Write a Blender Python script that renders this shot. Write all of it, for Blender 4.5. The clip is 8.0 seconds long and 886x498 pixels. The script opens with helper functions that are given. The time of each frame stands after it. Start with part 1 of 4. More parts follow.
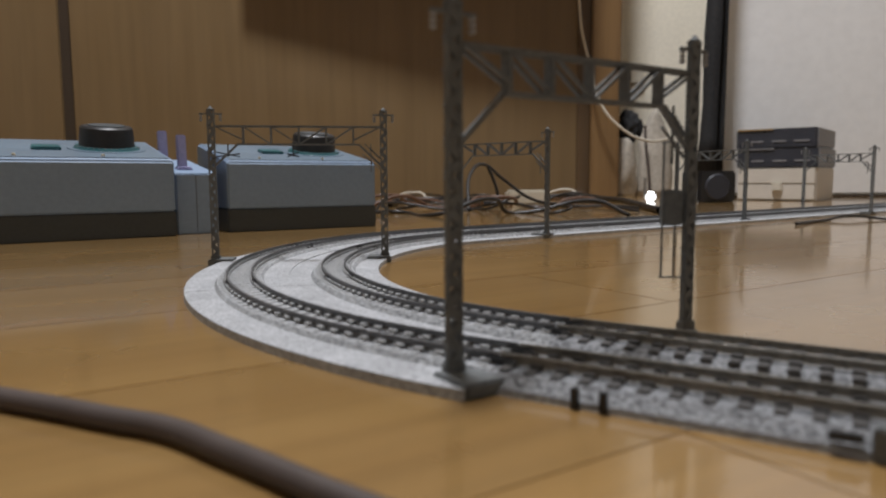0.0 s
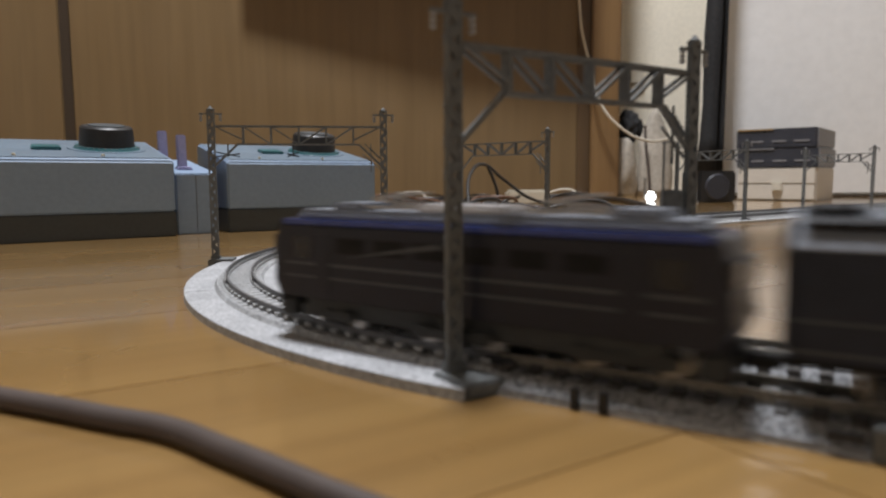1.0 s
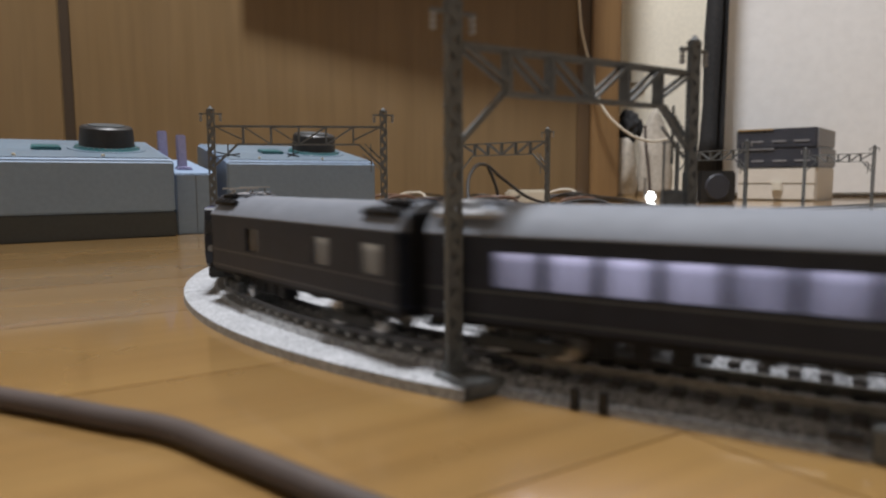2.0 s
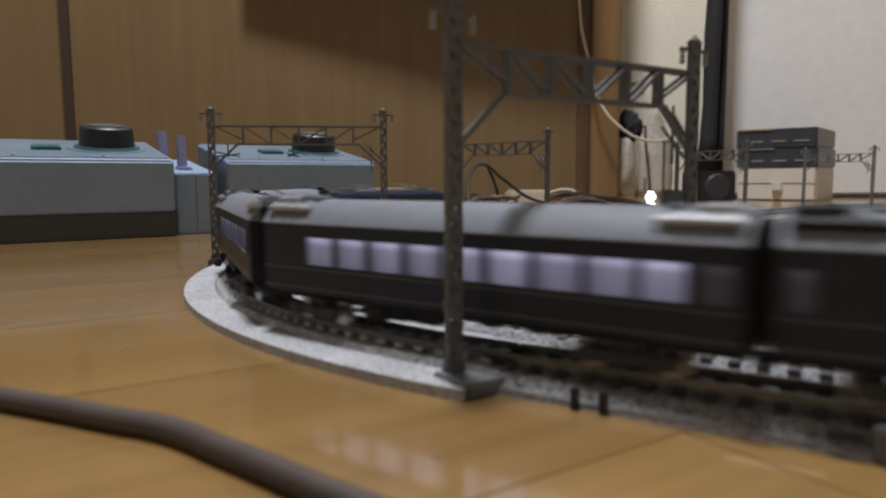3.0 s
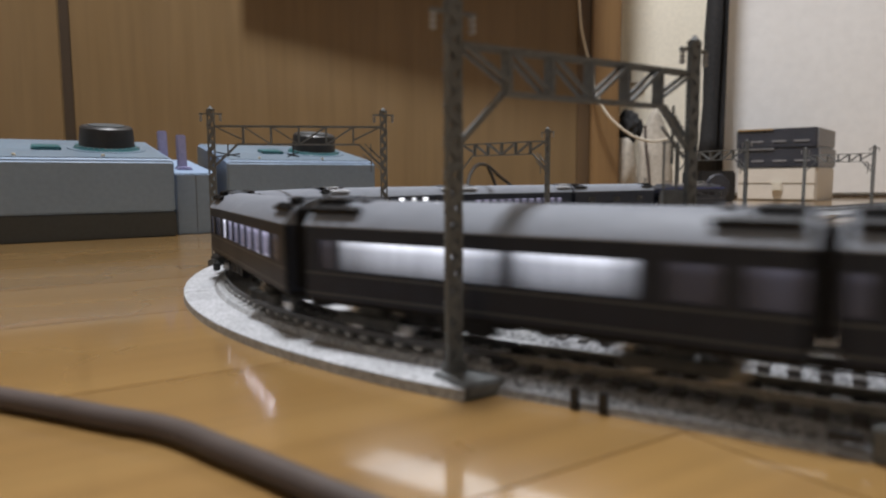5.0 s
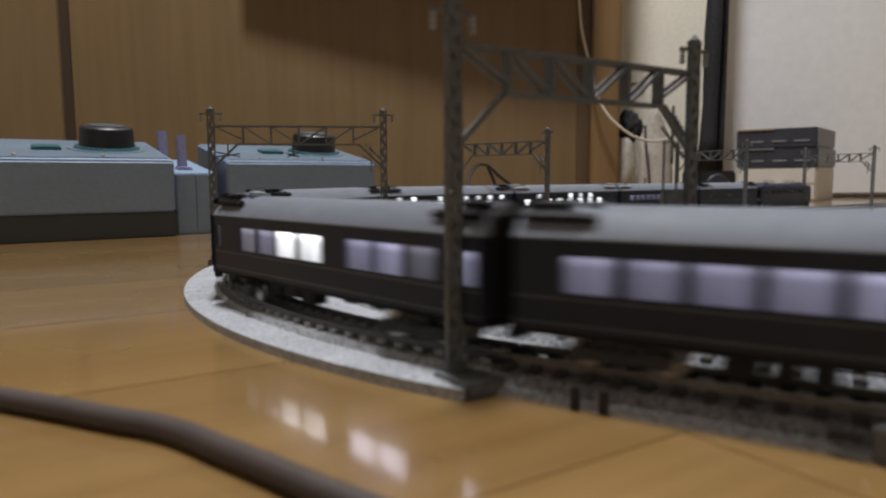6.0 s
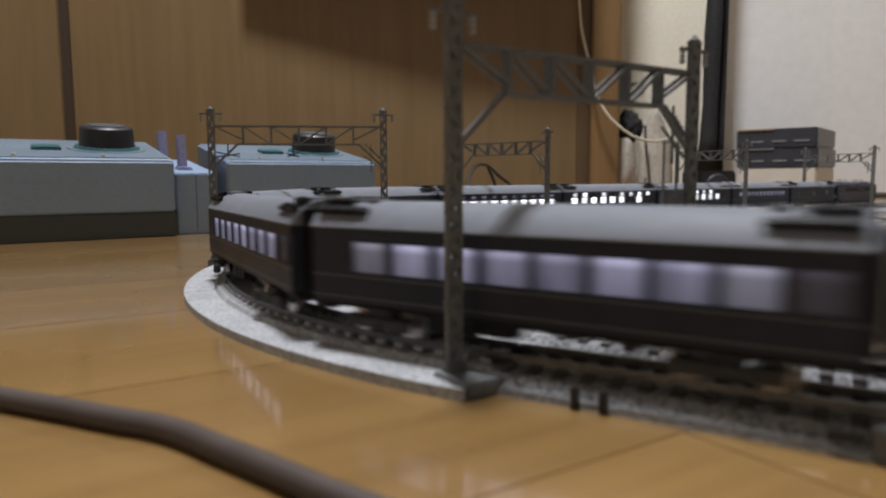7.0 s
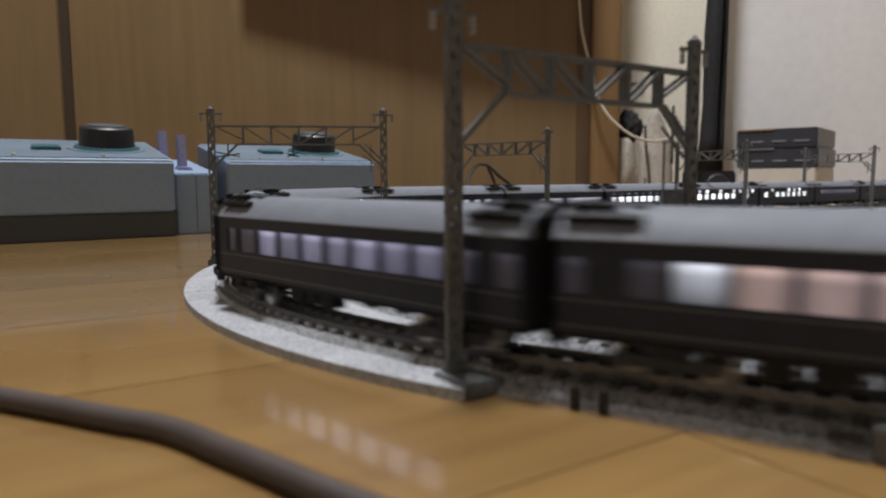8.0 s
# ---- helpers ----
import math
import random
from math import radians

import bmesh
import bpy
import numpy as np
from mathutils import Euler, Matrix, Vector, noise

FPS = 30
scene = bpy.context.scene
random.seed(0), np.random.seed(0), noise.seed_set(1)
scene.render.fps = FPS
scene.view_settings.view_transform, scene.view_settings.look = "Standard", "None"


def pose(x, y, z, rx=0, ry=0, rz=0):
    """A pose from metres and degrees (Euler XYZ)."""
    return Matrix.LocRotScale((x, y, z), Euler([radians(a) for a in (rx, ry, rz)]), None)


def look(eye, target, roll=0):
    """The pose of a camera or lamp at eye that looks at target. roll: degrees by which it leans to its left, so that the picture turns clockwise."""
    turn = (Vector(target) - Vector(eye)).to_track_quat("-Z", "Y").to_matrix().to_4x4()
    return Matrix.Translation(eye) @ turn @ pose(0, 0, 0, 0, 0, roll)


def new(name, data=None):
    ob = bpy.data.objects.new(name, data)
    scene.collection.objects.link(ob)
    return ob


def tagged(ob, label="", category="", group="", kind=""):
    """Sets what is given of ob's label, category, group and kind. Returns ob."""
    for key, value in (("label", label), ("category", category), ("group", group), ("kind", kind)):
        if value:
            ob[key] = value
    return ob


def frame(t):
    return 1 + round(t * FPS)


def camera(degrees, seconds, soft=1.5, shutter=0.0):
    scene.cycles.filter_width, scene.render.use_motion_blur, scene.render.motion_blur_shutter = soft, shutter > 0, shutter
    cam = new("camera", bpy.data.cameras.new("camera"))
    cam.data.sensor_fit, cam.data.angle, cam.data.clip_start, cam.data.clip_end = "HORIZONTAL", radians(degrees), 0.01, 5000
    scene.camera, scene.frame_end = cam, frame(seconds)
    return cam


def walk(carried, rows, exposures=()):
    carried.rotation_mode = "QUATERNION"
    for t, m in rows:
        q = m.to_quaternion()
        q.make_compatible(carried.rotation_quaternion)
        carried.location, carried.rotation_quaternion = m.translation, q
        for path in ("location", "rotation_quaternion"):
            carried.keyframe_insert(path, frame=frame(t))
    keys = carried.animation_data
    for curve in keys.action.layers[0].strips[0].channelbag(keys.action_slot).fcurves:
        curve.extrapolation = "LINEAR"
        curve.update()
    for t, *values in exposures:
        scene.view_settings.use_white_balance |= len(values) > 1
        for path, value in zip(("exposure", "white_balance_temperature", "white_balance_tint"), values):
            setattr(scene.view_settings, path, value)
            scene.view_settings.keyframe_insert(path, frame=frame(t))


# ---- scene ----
cam = camera(66.39, 8.0, soft=2.0, shutter=0.6)
cam.data.dof.use_dof = True
cam.data.dof.focus_distance, cam.data.dof.aperture_fstop = 0.33, 18.0
EYE = (0.0, 0.0, 0.03925)
POSE = look(EYE, (0.0, math.cos(0.10299), 0.03925 - math.sin(0.10299)), roll=-0.27)
walk(cam, [(0.0, POSE), (8.0, POSE)], exposures=[(0.0, -0.36), (0.5, -0.30), (1.0, -0.08), (1.6, 0.0), (2.8, -0.15), (3.0, -0.28), (3.3, -0.08), (3.5, -0.05), (4.5, 0.02), (5.6, -0.15), (6.0, -0.36), (6.3, -0.20), (6.5, -0.17), (8.0, -0.25)])

# ---------------------------------------------------------------- light
world = bpy.data.worlds.new("world")
scene.world = world
world.use_nodes = True
world.node_tree.nodes["Background"].inputs[0].default_value = (0.8, 0.9, 1.0, 1)
world.node_tree.nodes["Background"].inputs[1].default_value = 0.05

LAMP = (-0.10, 0.60, 2.30)
ceiling_lamp = bpy.data.lights.new("room_light", "AREA")
ceiling_lamp.shape, ceiling_lamp.size = "DISK", 0.34
ceiling_lamp.energy, ceiling_lamp.color = 76.0, (0.95, 0.97, 1.03)
lamp_ob = new("room_light", ceiling_lamp)
lamp_ob.location = LAMP


# ---------------------------------------------------------------- materials
def base_mat(name):
    m = bpy.data.materials.new(name)
    m.use_nodes = True
    nt = m.node_tree
    return m, nt, nt.nodes["Principled BSDF"]


def link(nt, a, b):
    nt.links.new(a, b)


def noise_node(nt, scale, detail=4.0, stretch=None, space="Object"):
    tc = nt.nodes.new("ShaderNodeTexCoord")
    n = nt.nodes.new("ShaderNodeTexNoise")
    n.inputs["Scale"].default_value = scale
    n.inputs["Detail"].default_value = detail
    src = tc.outputs[space]
    if stretch:
        mp = nt.nodes.new("ShaderNodeMapping")
        mp.inputs["Scale"].default_value = stretch
        link(nt, src, mp.inputs["Vector"])
        src = mp.outputs["Vector"]
    link(nt, src, n.inputs["Vector"])
    return n


def ramp_node(nt, fac, stops):
    r = nt.nodes.new("ShaderNodeValToRGB")
    els = r.color_ramp.elements
    while len(els) < len(stops):
        els.new(0.5)
    for e, (pos, col) in zip(els, stops):
        e.position, e.color = pos, (*col, 1)
    link(nt, fac, r.inputs["Fac"])
    return r


def bump_node(nt, bsdf, height, strength, distance):
    b = nt.nodes.new("ShaderNodeBump")
    b.inputs["Strength"].default_value = strength
    b.inputs["Distance"].default_value = distance
    link(nt, height, b.inputs["Height"])
    link(nt, b.outputs["Normal"], bsdf.inputs["Normal"])


def mix_col(nt, fac, a, b, mode="MIX"):
    mx = nt.nodes.new("ShaderNodeMix")
    mx.data_type, mx.blend_type = "RGBA", mode
    if isinstance(fac, float):
        mx.inputs[0].default_value = fac
    else:
        link(nt, fac, mx.inputs[0])
    for sock, v in ((mx.inputs[6], a), (mx.inputs[7], b)):
        if isinstance(v, tuple):
            sock.default_value = (*v, 1)
        else:
            link(nt, v, sock)
    return mx.outputs[2]


def paint(name, col, rough=0.5, metal=0.0, vary=0.12, scale=400.0, bump=0.0, dist=0.0002, coat=0.0, spec=0.5):
    """Plastic, paint or metal with a fine grain and broad soft dirt."""
    m, nt, p = base_mat(name)
    fine = noise_node(nt, scale, 5)
    broad = noise_node(nt, scale / 14, 3)
    lo = tuple(c * (1 - vary) for c in col)
    hi = tuple(min(1, c * (1 + vary)) for c in col)
    c1 = ramp_node(nt, fine.outputs["Fac"], [(0.3, lo), (0.7, hi)])
    c2 = ramp_node(nt, broad.outputs["Fac"], [(0.35, (1 - vary,) * 3), (0.65, (1, 1, 1))])
    link(nt, mix_col(nt, 1.0, c1.outputs[0], c2.outputs[0], "MULTIPLY"), p.inputs["Base Color"])
    rr = ramp_node(nt, broad.outputs["Fac"], [(0.3, (max(0, rough - 0.06),) * 3), (0.7, (min(1, rough + 0.08),) * 3)])
    link(nt, rr.outputs[0], p.inputs["Roughness"])
    p.inputs["Metallic"].default_value = metal
    p.inputs["Specular IOR Level"].default_value = spec
    p.inputs["Coat Weight"].default_value = coat
    if bump:
        bump_node(nt, p, fine.outputs["Fac"], bump, dist)
    return m


def speckled(name, dark, light, size, rough=0.85, bump=0.6):
    """Moulded ballast: grains of mixed grey."""
    m, nt, p = base_mat(name)
    tc = nt.nodes.new("ShaderNodeTexCoord")
    v = nt.nodes.new("ShaderNodeTexVoronoi")
    v.inputs["Scale"].default_value = 1.0 / size
    link(nt, tc.outputs["Object"], v.inputs["Vector"])
    sep = nt.nodes.new("ShaderNodeSeparateColor")
    link(nt, v.outputs["Color"], sep.inputs[0])
    grain = ramp_node(nt, sep.outputs[0], [(0.1, dark), (0.85, light)])
    broad = noise_node(nt, 60, 3)
    soft = ramp_node(nt, broad.outputs["Fac"], [(0.3, (0.78, 0.78, 0.78)), (0.7, (1, 1, 1))])
    link(nt, mix_col(nt, 1.0, grain.outputs[0], soft.outputs[0], "MULTIPLY"), p.inputs["Base Color"])
    p.inputs["Roughness"].default_value = rough
    bump_node(nt, p, v.outputs["Distance"], bump, size * 0.5)
    return m


def wood(name, dark, light, rough, along, grain=60.0, tone=0.0, coat=0.0, bump=0.05):
    """Wood with long grain along one axis (0 x, 1 y, 2 z)."""
    m, nt, p = base_mat(name)
    st = [1.0, 1.0, 1.0]
    st[along] = 0.05
    g = noise_node(nt, grain, 6, st)
    w = noise_node(nt, grain * 5, 3, st)
    col = ramp_node(nt, g.outputs["Fac"], [(0.28, dark), (0.72, light)])
    fine = ramp_node(nt, w.outputs["Fac"], [(0.3, (0.88, 0.88, 0.88)), (0.6, (1, 1, 1))])
    c = mix_col(nt, 1.0, col.outputs[0], fine.outputs[0], "MULTIPLY")
    if tone:
        info = nt.nodes.new("ShaderNodeObjectInfo")
        tr = ramp_node(nt, info.outputs["Random"], [(0.0, (1 - tone, 1 - tone, 1 - tone * 0.9)), (1.0, (1 + tone * 0.3,) * 3)])
        c = mix_col(nt, 1.0, c, tr.outputs[0], "MULTIPLY")
    link(nt, c, p.inputs["Base Color"])
    smear = noise_node(nt, 9, 4)
    rr = ramp_node(nt, smear.outputs["Fac"], [(0.3, (max(0.02, rough - 0.07),) * 3), (0.7, (rough + 0.08,) * 3)])
    link(nt, rr.outputs[0], p.inputs["Roughness"])
    p.inputs["Coat Weight"].default_value = coat
    p.inputs["Coat Roughness"].default_value = 0.09
    bump_node(nt, p, w.outputs["Fac"], bump, 0.0003)
    return m


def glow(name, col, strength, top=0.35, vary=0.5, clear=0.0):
    """A lit window pane: inside light painted on, brighter near the ceiling light, uneven from pane to pane."""
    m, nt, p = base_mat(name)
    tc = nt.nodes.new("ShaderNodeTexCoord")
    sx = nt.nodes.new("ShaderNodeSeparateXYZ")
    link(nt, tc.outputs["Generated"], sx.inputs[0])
    # painted falloff of the inside light, up the pane and towards both ends
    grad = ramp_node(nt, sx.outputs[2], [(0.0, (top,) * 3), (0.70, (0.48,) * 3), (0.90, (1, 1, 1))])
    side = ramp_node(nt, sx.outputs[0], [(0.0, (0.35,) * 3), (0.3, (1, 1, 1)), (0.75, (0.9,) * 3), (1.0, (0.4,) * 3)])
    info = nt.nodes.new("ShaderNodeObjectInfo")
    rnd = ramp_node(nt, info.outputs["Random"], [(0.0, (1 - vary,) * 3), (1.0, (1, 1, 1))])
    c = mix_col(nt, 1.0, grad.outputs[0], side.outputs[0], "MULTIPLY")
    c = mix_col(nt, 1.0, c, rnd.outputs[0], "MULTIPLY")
    streaks = noise_node(nt, 520, 3, (1.0, 0.3, 0.12))
    fr = ramp_node(nt, streaks.outputs["Fac"], [(0.32, (0.62,) * 3), (0.62, (1, 1, 1))])
    c = mix_col(nt, 1.0, c, fr.outputs[0], "MULTIPLY")
    c = mix_col(nt, 1.0, c, col, "MULTIPLY")
    link(nt, c, p.inputs["Emission Color"])
    p.inputs["Emission Strength"].default_value = strength
    p.inputs["Base Color"].default_value = (0.02, 0.02, 0.03, 1)
    p.inputs["Roughness"].default_value = 0.12
    if clear:
        tr = nt.nodes.new("ShaderNodeBsdfTransparent")
        mx = nt.nodes.new("ShaderNodeMixShader")
        mx.inputs[0].default_value = clear
        out = nt.nodes["Material Output"]
        link(nt, p.outputs[0], mx.inputs[1])
        link(nt, tr.outputs[0], mx.inputs[2])
        link(nt, mx.outputs[0], out.inputs[0])
    return m


M_PLANK = wood("floor_board", (0.275, 0.155, 0.050), (0.350, 0.210, 0.072), 0.30, 0, 45, tone=0.18, coat=1.0)
M_SUB = paint("joint_dark", (0.05, 0.03, 0.015), 0.8)
M_VENEER = wood("veneer", (0.162, 0.103, 0.044), (0.195, 0.128, 0.059), 0.42, 2, 15, coat=0.1)
M_PILLAR = wood("pillar_wood", (0.165, 0.092, 0.036), (0.235, 0.138, 0.056), 0.38, 2, 30, coat=0.1)
M_DARKWOOD = wood("dark_wood", (0.085, 0.050, 0.022), (0.125, 0.075, 0.034), 0.42, 2, 30, coat=0.1)
M_GROOVE = paint("groove_dark", (0.045, 0.028, 0.014), 0.7)
M_PLASTER = paint("beige_wall", (0.82, 0.76, 0.63), 0.9, vary=0.05, scale=120, bump=0.05)
M_WHITE = paint("white_wall", (0.84, 0.84, 0.83), 0.6, vary=0.03, scale=60)
M_PALE = paint("pale_wall", (0.70, 0.67, 0.62), 0.8, vary=0.05, scale=60)
M_CEIL = paint("ceiling_paint", (0.75, 0.73, 0.68), 0.9, vary=0.04, scale=40)
M_SHOULDER = speckled("pale_roadbed", (0.32, 0.325, 0.335), (0.52, 0.53, 0.545), 0.0006, bump=0.3)
M_BALLAST = speckled("grey_ballast", (0.29, 0.295, 0.30), (0.52, 0.53, 0.54), 0.0007, bump=0.8)
M_OLDBALLAST = speckled("dark_ballast", (0.14, 0.142, 0.147), (0.32, 0.325, 0.335), 0.0008, bump=0.9)
M_SLEEPER = paint("sleeper_plastic", (0.075, 0.07, 0.066), 0.6, vary=0.25, scale=900)
M_TIE = paint("concrete_sleeper", (0.46, 0.465, 0.465), 0.75, vary=0.2, scale=900)
M_RAIL = paint("rail_steel", (0.135, 0.136, 0.140), 0.45, metal=0.4, vary=0.2, scale=700)
M_OLDRAIL = paint("old_rail_steel", (0.26, 0.240, 0.205), 0.40, metal=0.5, vary=0.25, scale=700)
M_POST = paint("mast_grey", (0.150, 0.158, 0.158), 0.62, vary=0.15, scale=600, bump=0.1, spec=0.3)
M_INSUL = paint("insulator_pale", (0.30, 0.30, 0.30), 0.4)
M_BLACK = paint("black_plastic", (0.018, 0.018, 0.019), 0.45, vary=0.2)
M_NAVY = paint("navy_body", (0.020, 0.026, 0.042), 0.42, vary=0.15, scale=300, spec=0.28)
M_LOCO = paint("loco_blue", (0.013, 0.015, 0.026), 0.36, vary=0.12, scale=300, spec=0.4)
# brighter blue paints the highlight where the roof edge catches the lamp
M_LOCOGLINT = paint("loco_blue_highlight", (0.045, 0.07, 0.26), 0.28, vary=0.1, scale=300, spec=0.5)
M_STRIPE = paint("pale_stripe", (0.070, 0.076, 0.086), 0.4, vary=0.08)
M_ROOF = paint("roof_grey", (0.205, 0.222, 0.255), 0.62, metal=0.0, vary=0.09, scale=250, spec=0.35)
M_SILVER = paint("silver_paint", (0.62, 0.62, 0.64), 0.35, metal=0.6, vary=0.1)
M_LOUVRE = paint("pale_louvre", (0.40, 0.41, 0.43), 0.4, vary=0.1)
M_UNDER = paint("underframe_black", (0.014, 0.014, 0.015), 0.6, vary=0.25, spec=0.2)
M_BOGIE = paint("bogie_grey", (0.048, 0.050, 0.050), 0.6, vary=0.2, spec=0.25)
M_STEEL = paint("wheel_steel", (0.45, 0.45, 0.45), 0.3, metal=1.0)
M_DARKGLASS = paint("dark_glass", (0.012, 0.013, 0.016), 0.08, vary=0.1)
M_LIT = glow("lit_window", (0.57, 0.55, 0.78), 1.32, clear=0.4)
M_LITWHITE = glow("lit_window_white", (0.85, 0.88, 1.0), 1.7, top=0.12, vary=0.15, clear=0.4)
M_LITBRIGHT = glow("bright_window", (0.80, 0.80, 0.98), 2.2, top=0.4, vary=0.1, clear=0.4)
M_BERTH = glow("berth_window", (0.92, 0.95, 1.0), 6.0, top=0.7, vary=0.7)
M_LITDIM = glow("dim_window", (0.5, 0.5, 0.7), 0.13)
M_LITBLOCK = glow("lit_block_window", (0.95, 0.96, 1.0), 4.2, top=0.3, vary=0.1, clear=0.2)
M_LITMID = glow("half_lit_window", (0.58, 0.57, 0.74), 0.75)
M_STRIP = glow("ceiling_strip", (0.85, 0.83, 1.0), 26.0, top=1.0, vary=0.0)
M_STRIPDIM = glow("dim_ceiling_strip", (0.85, 0.83, 1.0), 5.0, top=1.0, vary=0.0)
M_STRIPWHITE = glow("ceiling_strip_white", (0.95, 0.97, 1.0), 18.0, top=1.0, vary=0.0)
# faint warm glow that paints reflections on the van's unlit windows
M_REFLWARM = glow("warm_window_reflection", (0.75, 0.66, 0.55), 0.22)
M_LITROSE = glow("lit_window_rose", (1.0, 0.70, 0.62), 1.6, top=0.5, clear=0.4)
M_GREY = paint("controller_grey", (0.225, 0.310, 0.435), 0.55, vary=0.05, scale=300, bump=0.05)
M_GREYTOP = paint("controller_panel", (0.140, 0.190, 0.240), 0.45, vary=0.05, scale=300)
M_CHAR = paint("charcoal_plinth", (0.048, 0.055, 0.058), 0.65, vary=0.1)
M_TEAL = paint("teal_plastic", (0.030, 0.13, 0.145), 0.35)
M_LILAC = paint("lilac_plastic", (0.30, 0.29, 0.46), 0.45)
M_CABLE = paint("brown_cable", (0.075, 0.056, 0.048), 0.6, vary=0.15, scale=120)
M_WIRE = paint("black_wire", (0.015, 0.014, 0.014), 0.4)
M_WIREBROWN = paint("brown_wire", (0.12, 0.06, 0.035), 0.45)
M_WIREPALE = paint("pale_wire", (0.62, 0.56, 0.46), 0.45)
M_TAP = paint("ivory_plastic", (0.66, 0.62, 0.52), 0.4)
M_CASE = paint("case_dark", (0.040, 0.043, 0.055), 0.3, vary=0.15)
M_CASESIDE = paint("case_grey", (0.26, 0.26, 0.27), 0.5)
M_DRAWER = paint("drawer_cream", (0.66, 0.61, 0.53), 0.5, vary=0.05)
M_TAPE = paint("ochre_edge", (0.32, 0.2, 0.06), 0.5)
M_BAG = paint("beige_bag", (0.47, 0.42, 0.35), 0.75, vary=0.15, scale=120, bump=0.3)
M_CLOTH = paint("black_cloth", (0.02, 0.02, 0.021), 0.85, vary=0.25, scale=150, bump=0.3)
M_SPARK = glow("lamp_white", (1.0, 1.0, 1.0), 9.0, top=1.0, vary=0.0)


# ---------------------------------------------------------------- building helpers
def box(bm, x0, x1, y0, y1, z0, z1, bevel=0.0, m=None):
    r = bmesh.ops.create_cube(bm, size=1.0)
    vs = r["verts"]
    for v in vs:
        v.co = Vector((x0 + (v.co.x + 0.5) * (x1 - x0), y0 + (v.co.y + 0.5) * (y1 - y0), z0 + (v.co.z + 0.5) * (z1 - z0)))
    if bevel:
        es = list({e for v in vs for e in v.link_edges})
        vs = list({v for f in bmesh.ops.bevel(bm, geom=es, offset=bevel, segments=2, affect="EDGES", clamp_overlap=True)["faces"] for v in f.verts} | {v for v in vs if v.is_valid})
    if m is not None:
        bmesh.ops.transform(bm, matrix=m, verts=[v for v in vs if v.is_valid])


def bar(bm, a, b, w, h=None):
    """A square bar from a to b."""
    a, b = Vector(a), Vector(b)
    d = b - a
    q = d.to_track_quat("X", "Z").to_matrix().to_4x4()
    box(bm, 0, d.length, -w / 2, w / 2, -(h or w) / 2, (h or w) / 2, m=Matrix.Translation(a) @ q)


def cyl(bm, r0, r1, depth, m, n=20):
    bmesh.ops.create_cone(bm, cap_ends=True, segments=n, radius1=r0, radius2=r1, depth=depth, matrix=m)


def part(name, bm, material, parent=None, label="", smooth=False):
    me = bpy.data.meshes.new(name)
    bmesh.ops.recalc_face_normals(bm, faces=bm.faces)
    bm.to_mesh(me)
    bm.free()
    me.materials.append(material)
    if smooth:
        for f in me.polygons:
            f.use_smooth = True
    ob = new(name, me)
    if parent:
        ob.parent = parent
    if label:
        tagged(ob, label)
    return ob


def one_box(name, mat, parent, dims, bevel=0.0, label=""):
    bm = bmesh.new()
    box(bm, *dims, bevel=bevel)
    return part(name, bm, mat, parent, label)


def thing(name, label, category, m=None, group="", kind=""):
    e = new(name)
    e.empty_display_size = 0.02
    if m is not None:
        e.matrix_basis = m
    return tagged(e, label, category, group, kind)


def tube(name, pts, radius, material, label, category, group=""):
    cu = bpy.data.curves.new(name, "CURVE")
    cu.dimensions, cu.bevel_depth, cu.bevel_resolution, cu.resolution_u = "3D", radius, 3, 8
    sp = cu.splines.new("BEZIER")
    sp.bezier_points.add(len(pts) - 1)
    for bp, co in zip(sp.bezier_points, pts):
        bp.co = co
        bp.handle_left_type = bp.handle_right_type = "AUTO"
    cu.materials.append(material)
    return tagged(new(name, cu), label, category, group)


def block(x, y, z=0.0, deg=0.0):
    return pose(x, y, z, 0, 0, deg)


# ---------------------------------------------------------------- track plan
CENTRE = (0.1163, 0.3027)
R = 0.1992                      # radius of the outer track
GAUGE, SPACING = 0.009, 0.037
RAIL_Z = 0.0058
A1, A2 = radians(238.87), radians(126.0)
ARC = R * (A1 - A2)


def closing(s):
    """How far the inner track draws in towards the outer one along the near end of the loop."""
    if s >= 0:
        return 0.0075 * max(0.0, 1 - s / 0.22) ** 1.2
    return min(0.0075 - 0.062 * s, 0.0120)


def spot(s, o=0.0):
    """Point and heading at s metres past the near end of the curve, o metres outside the outer track."""
    if o < -0.01855:
        o += closing(s)
    a = A1 if s < 0 else (A2 if s > ARC else A1 - s / R)
    t = (math.sin(a), -math.cos(a))
    d = s if s < 0 else max(0.0, s - ARC)
    return CENTRE[0] + (R + o) * math.cos(a) + t[0] * d, CENTRE[1] + (R + o) * math.sin(a) + t[1] * d, math.atan2(t[1], t[0])


def sweep(bm, profile, s0, s1, step):
    """Carry a closed profile of (offset, height) along the plan."""
    n = max(1, round((s1 - s0) / step))
    rings = []
    for i in range(n + 1):
        s = s0 + (s1 - s0) * i / n
        rings.append([bm.verts.new((*spot(s, o)[:2], z)) for o, z in profile])
    k = len(profile)
    for a, b in zip(rings, rings[1:]):
        for j in range(k):
            bm.faces.new((a[j], a[(j + 1) % k], b[(j + 1) % k], b[j]))
    bm.faces.new(rings[0])
    bm.faces.new(rings[-1])


# ---------------------------------------------------------------- room
TURN = radians(33.0)
ux, uy = math.cos(TURN), math.sin(TURN)
nx, ny = -uy, ux

sub = bmesh.new()
box(sub, -3.4, 3.4, -2.8, 2.3, -0.06, -0.012)
floor = tagged(part("floor", sub, M_SUB), "glossy golden wooden strip floor", "floor", kind="structure")

WALL_Y = 1.46
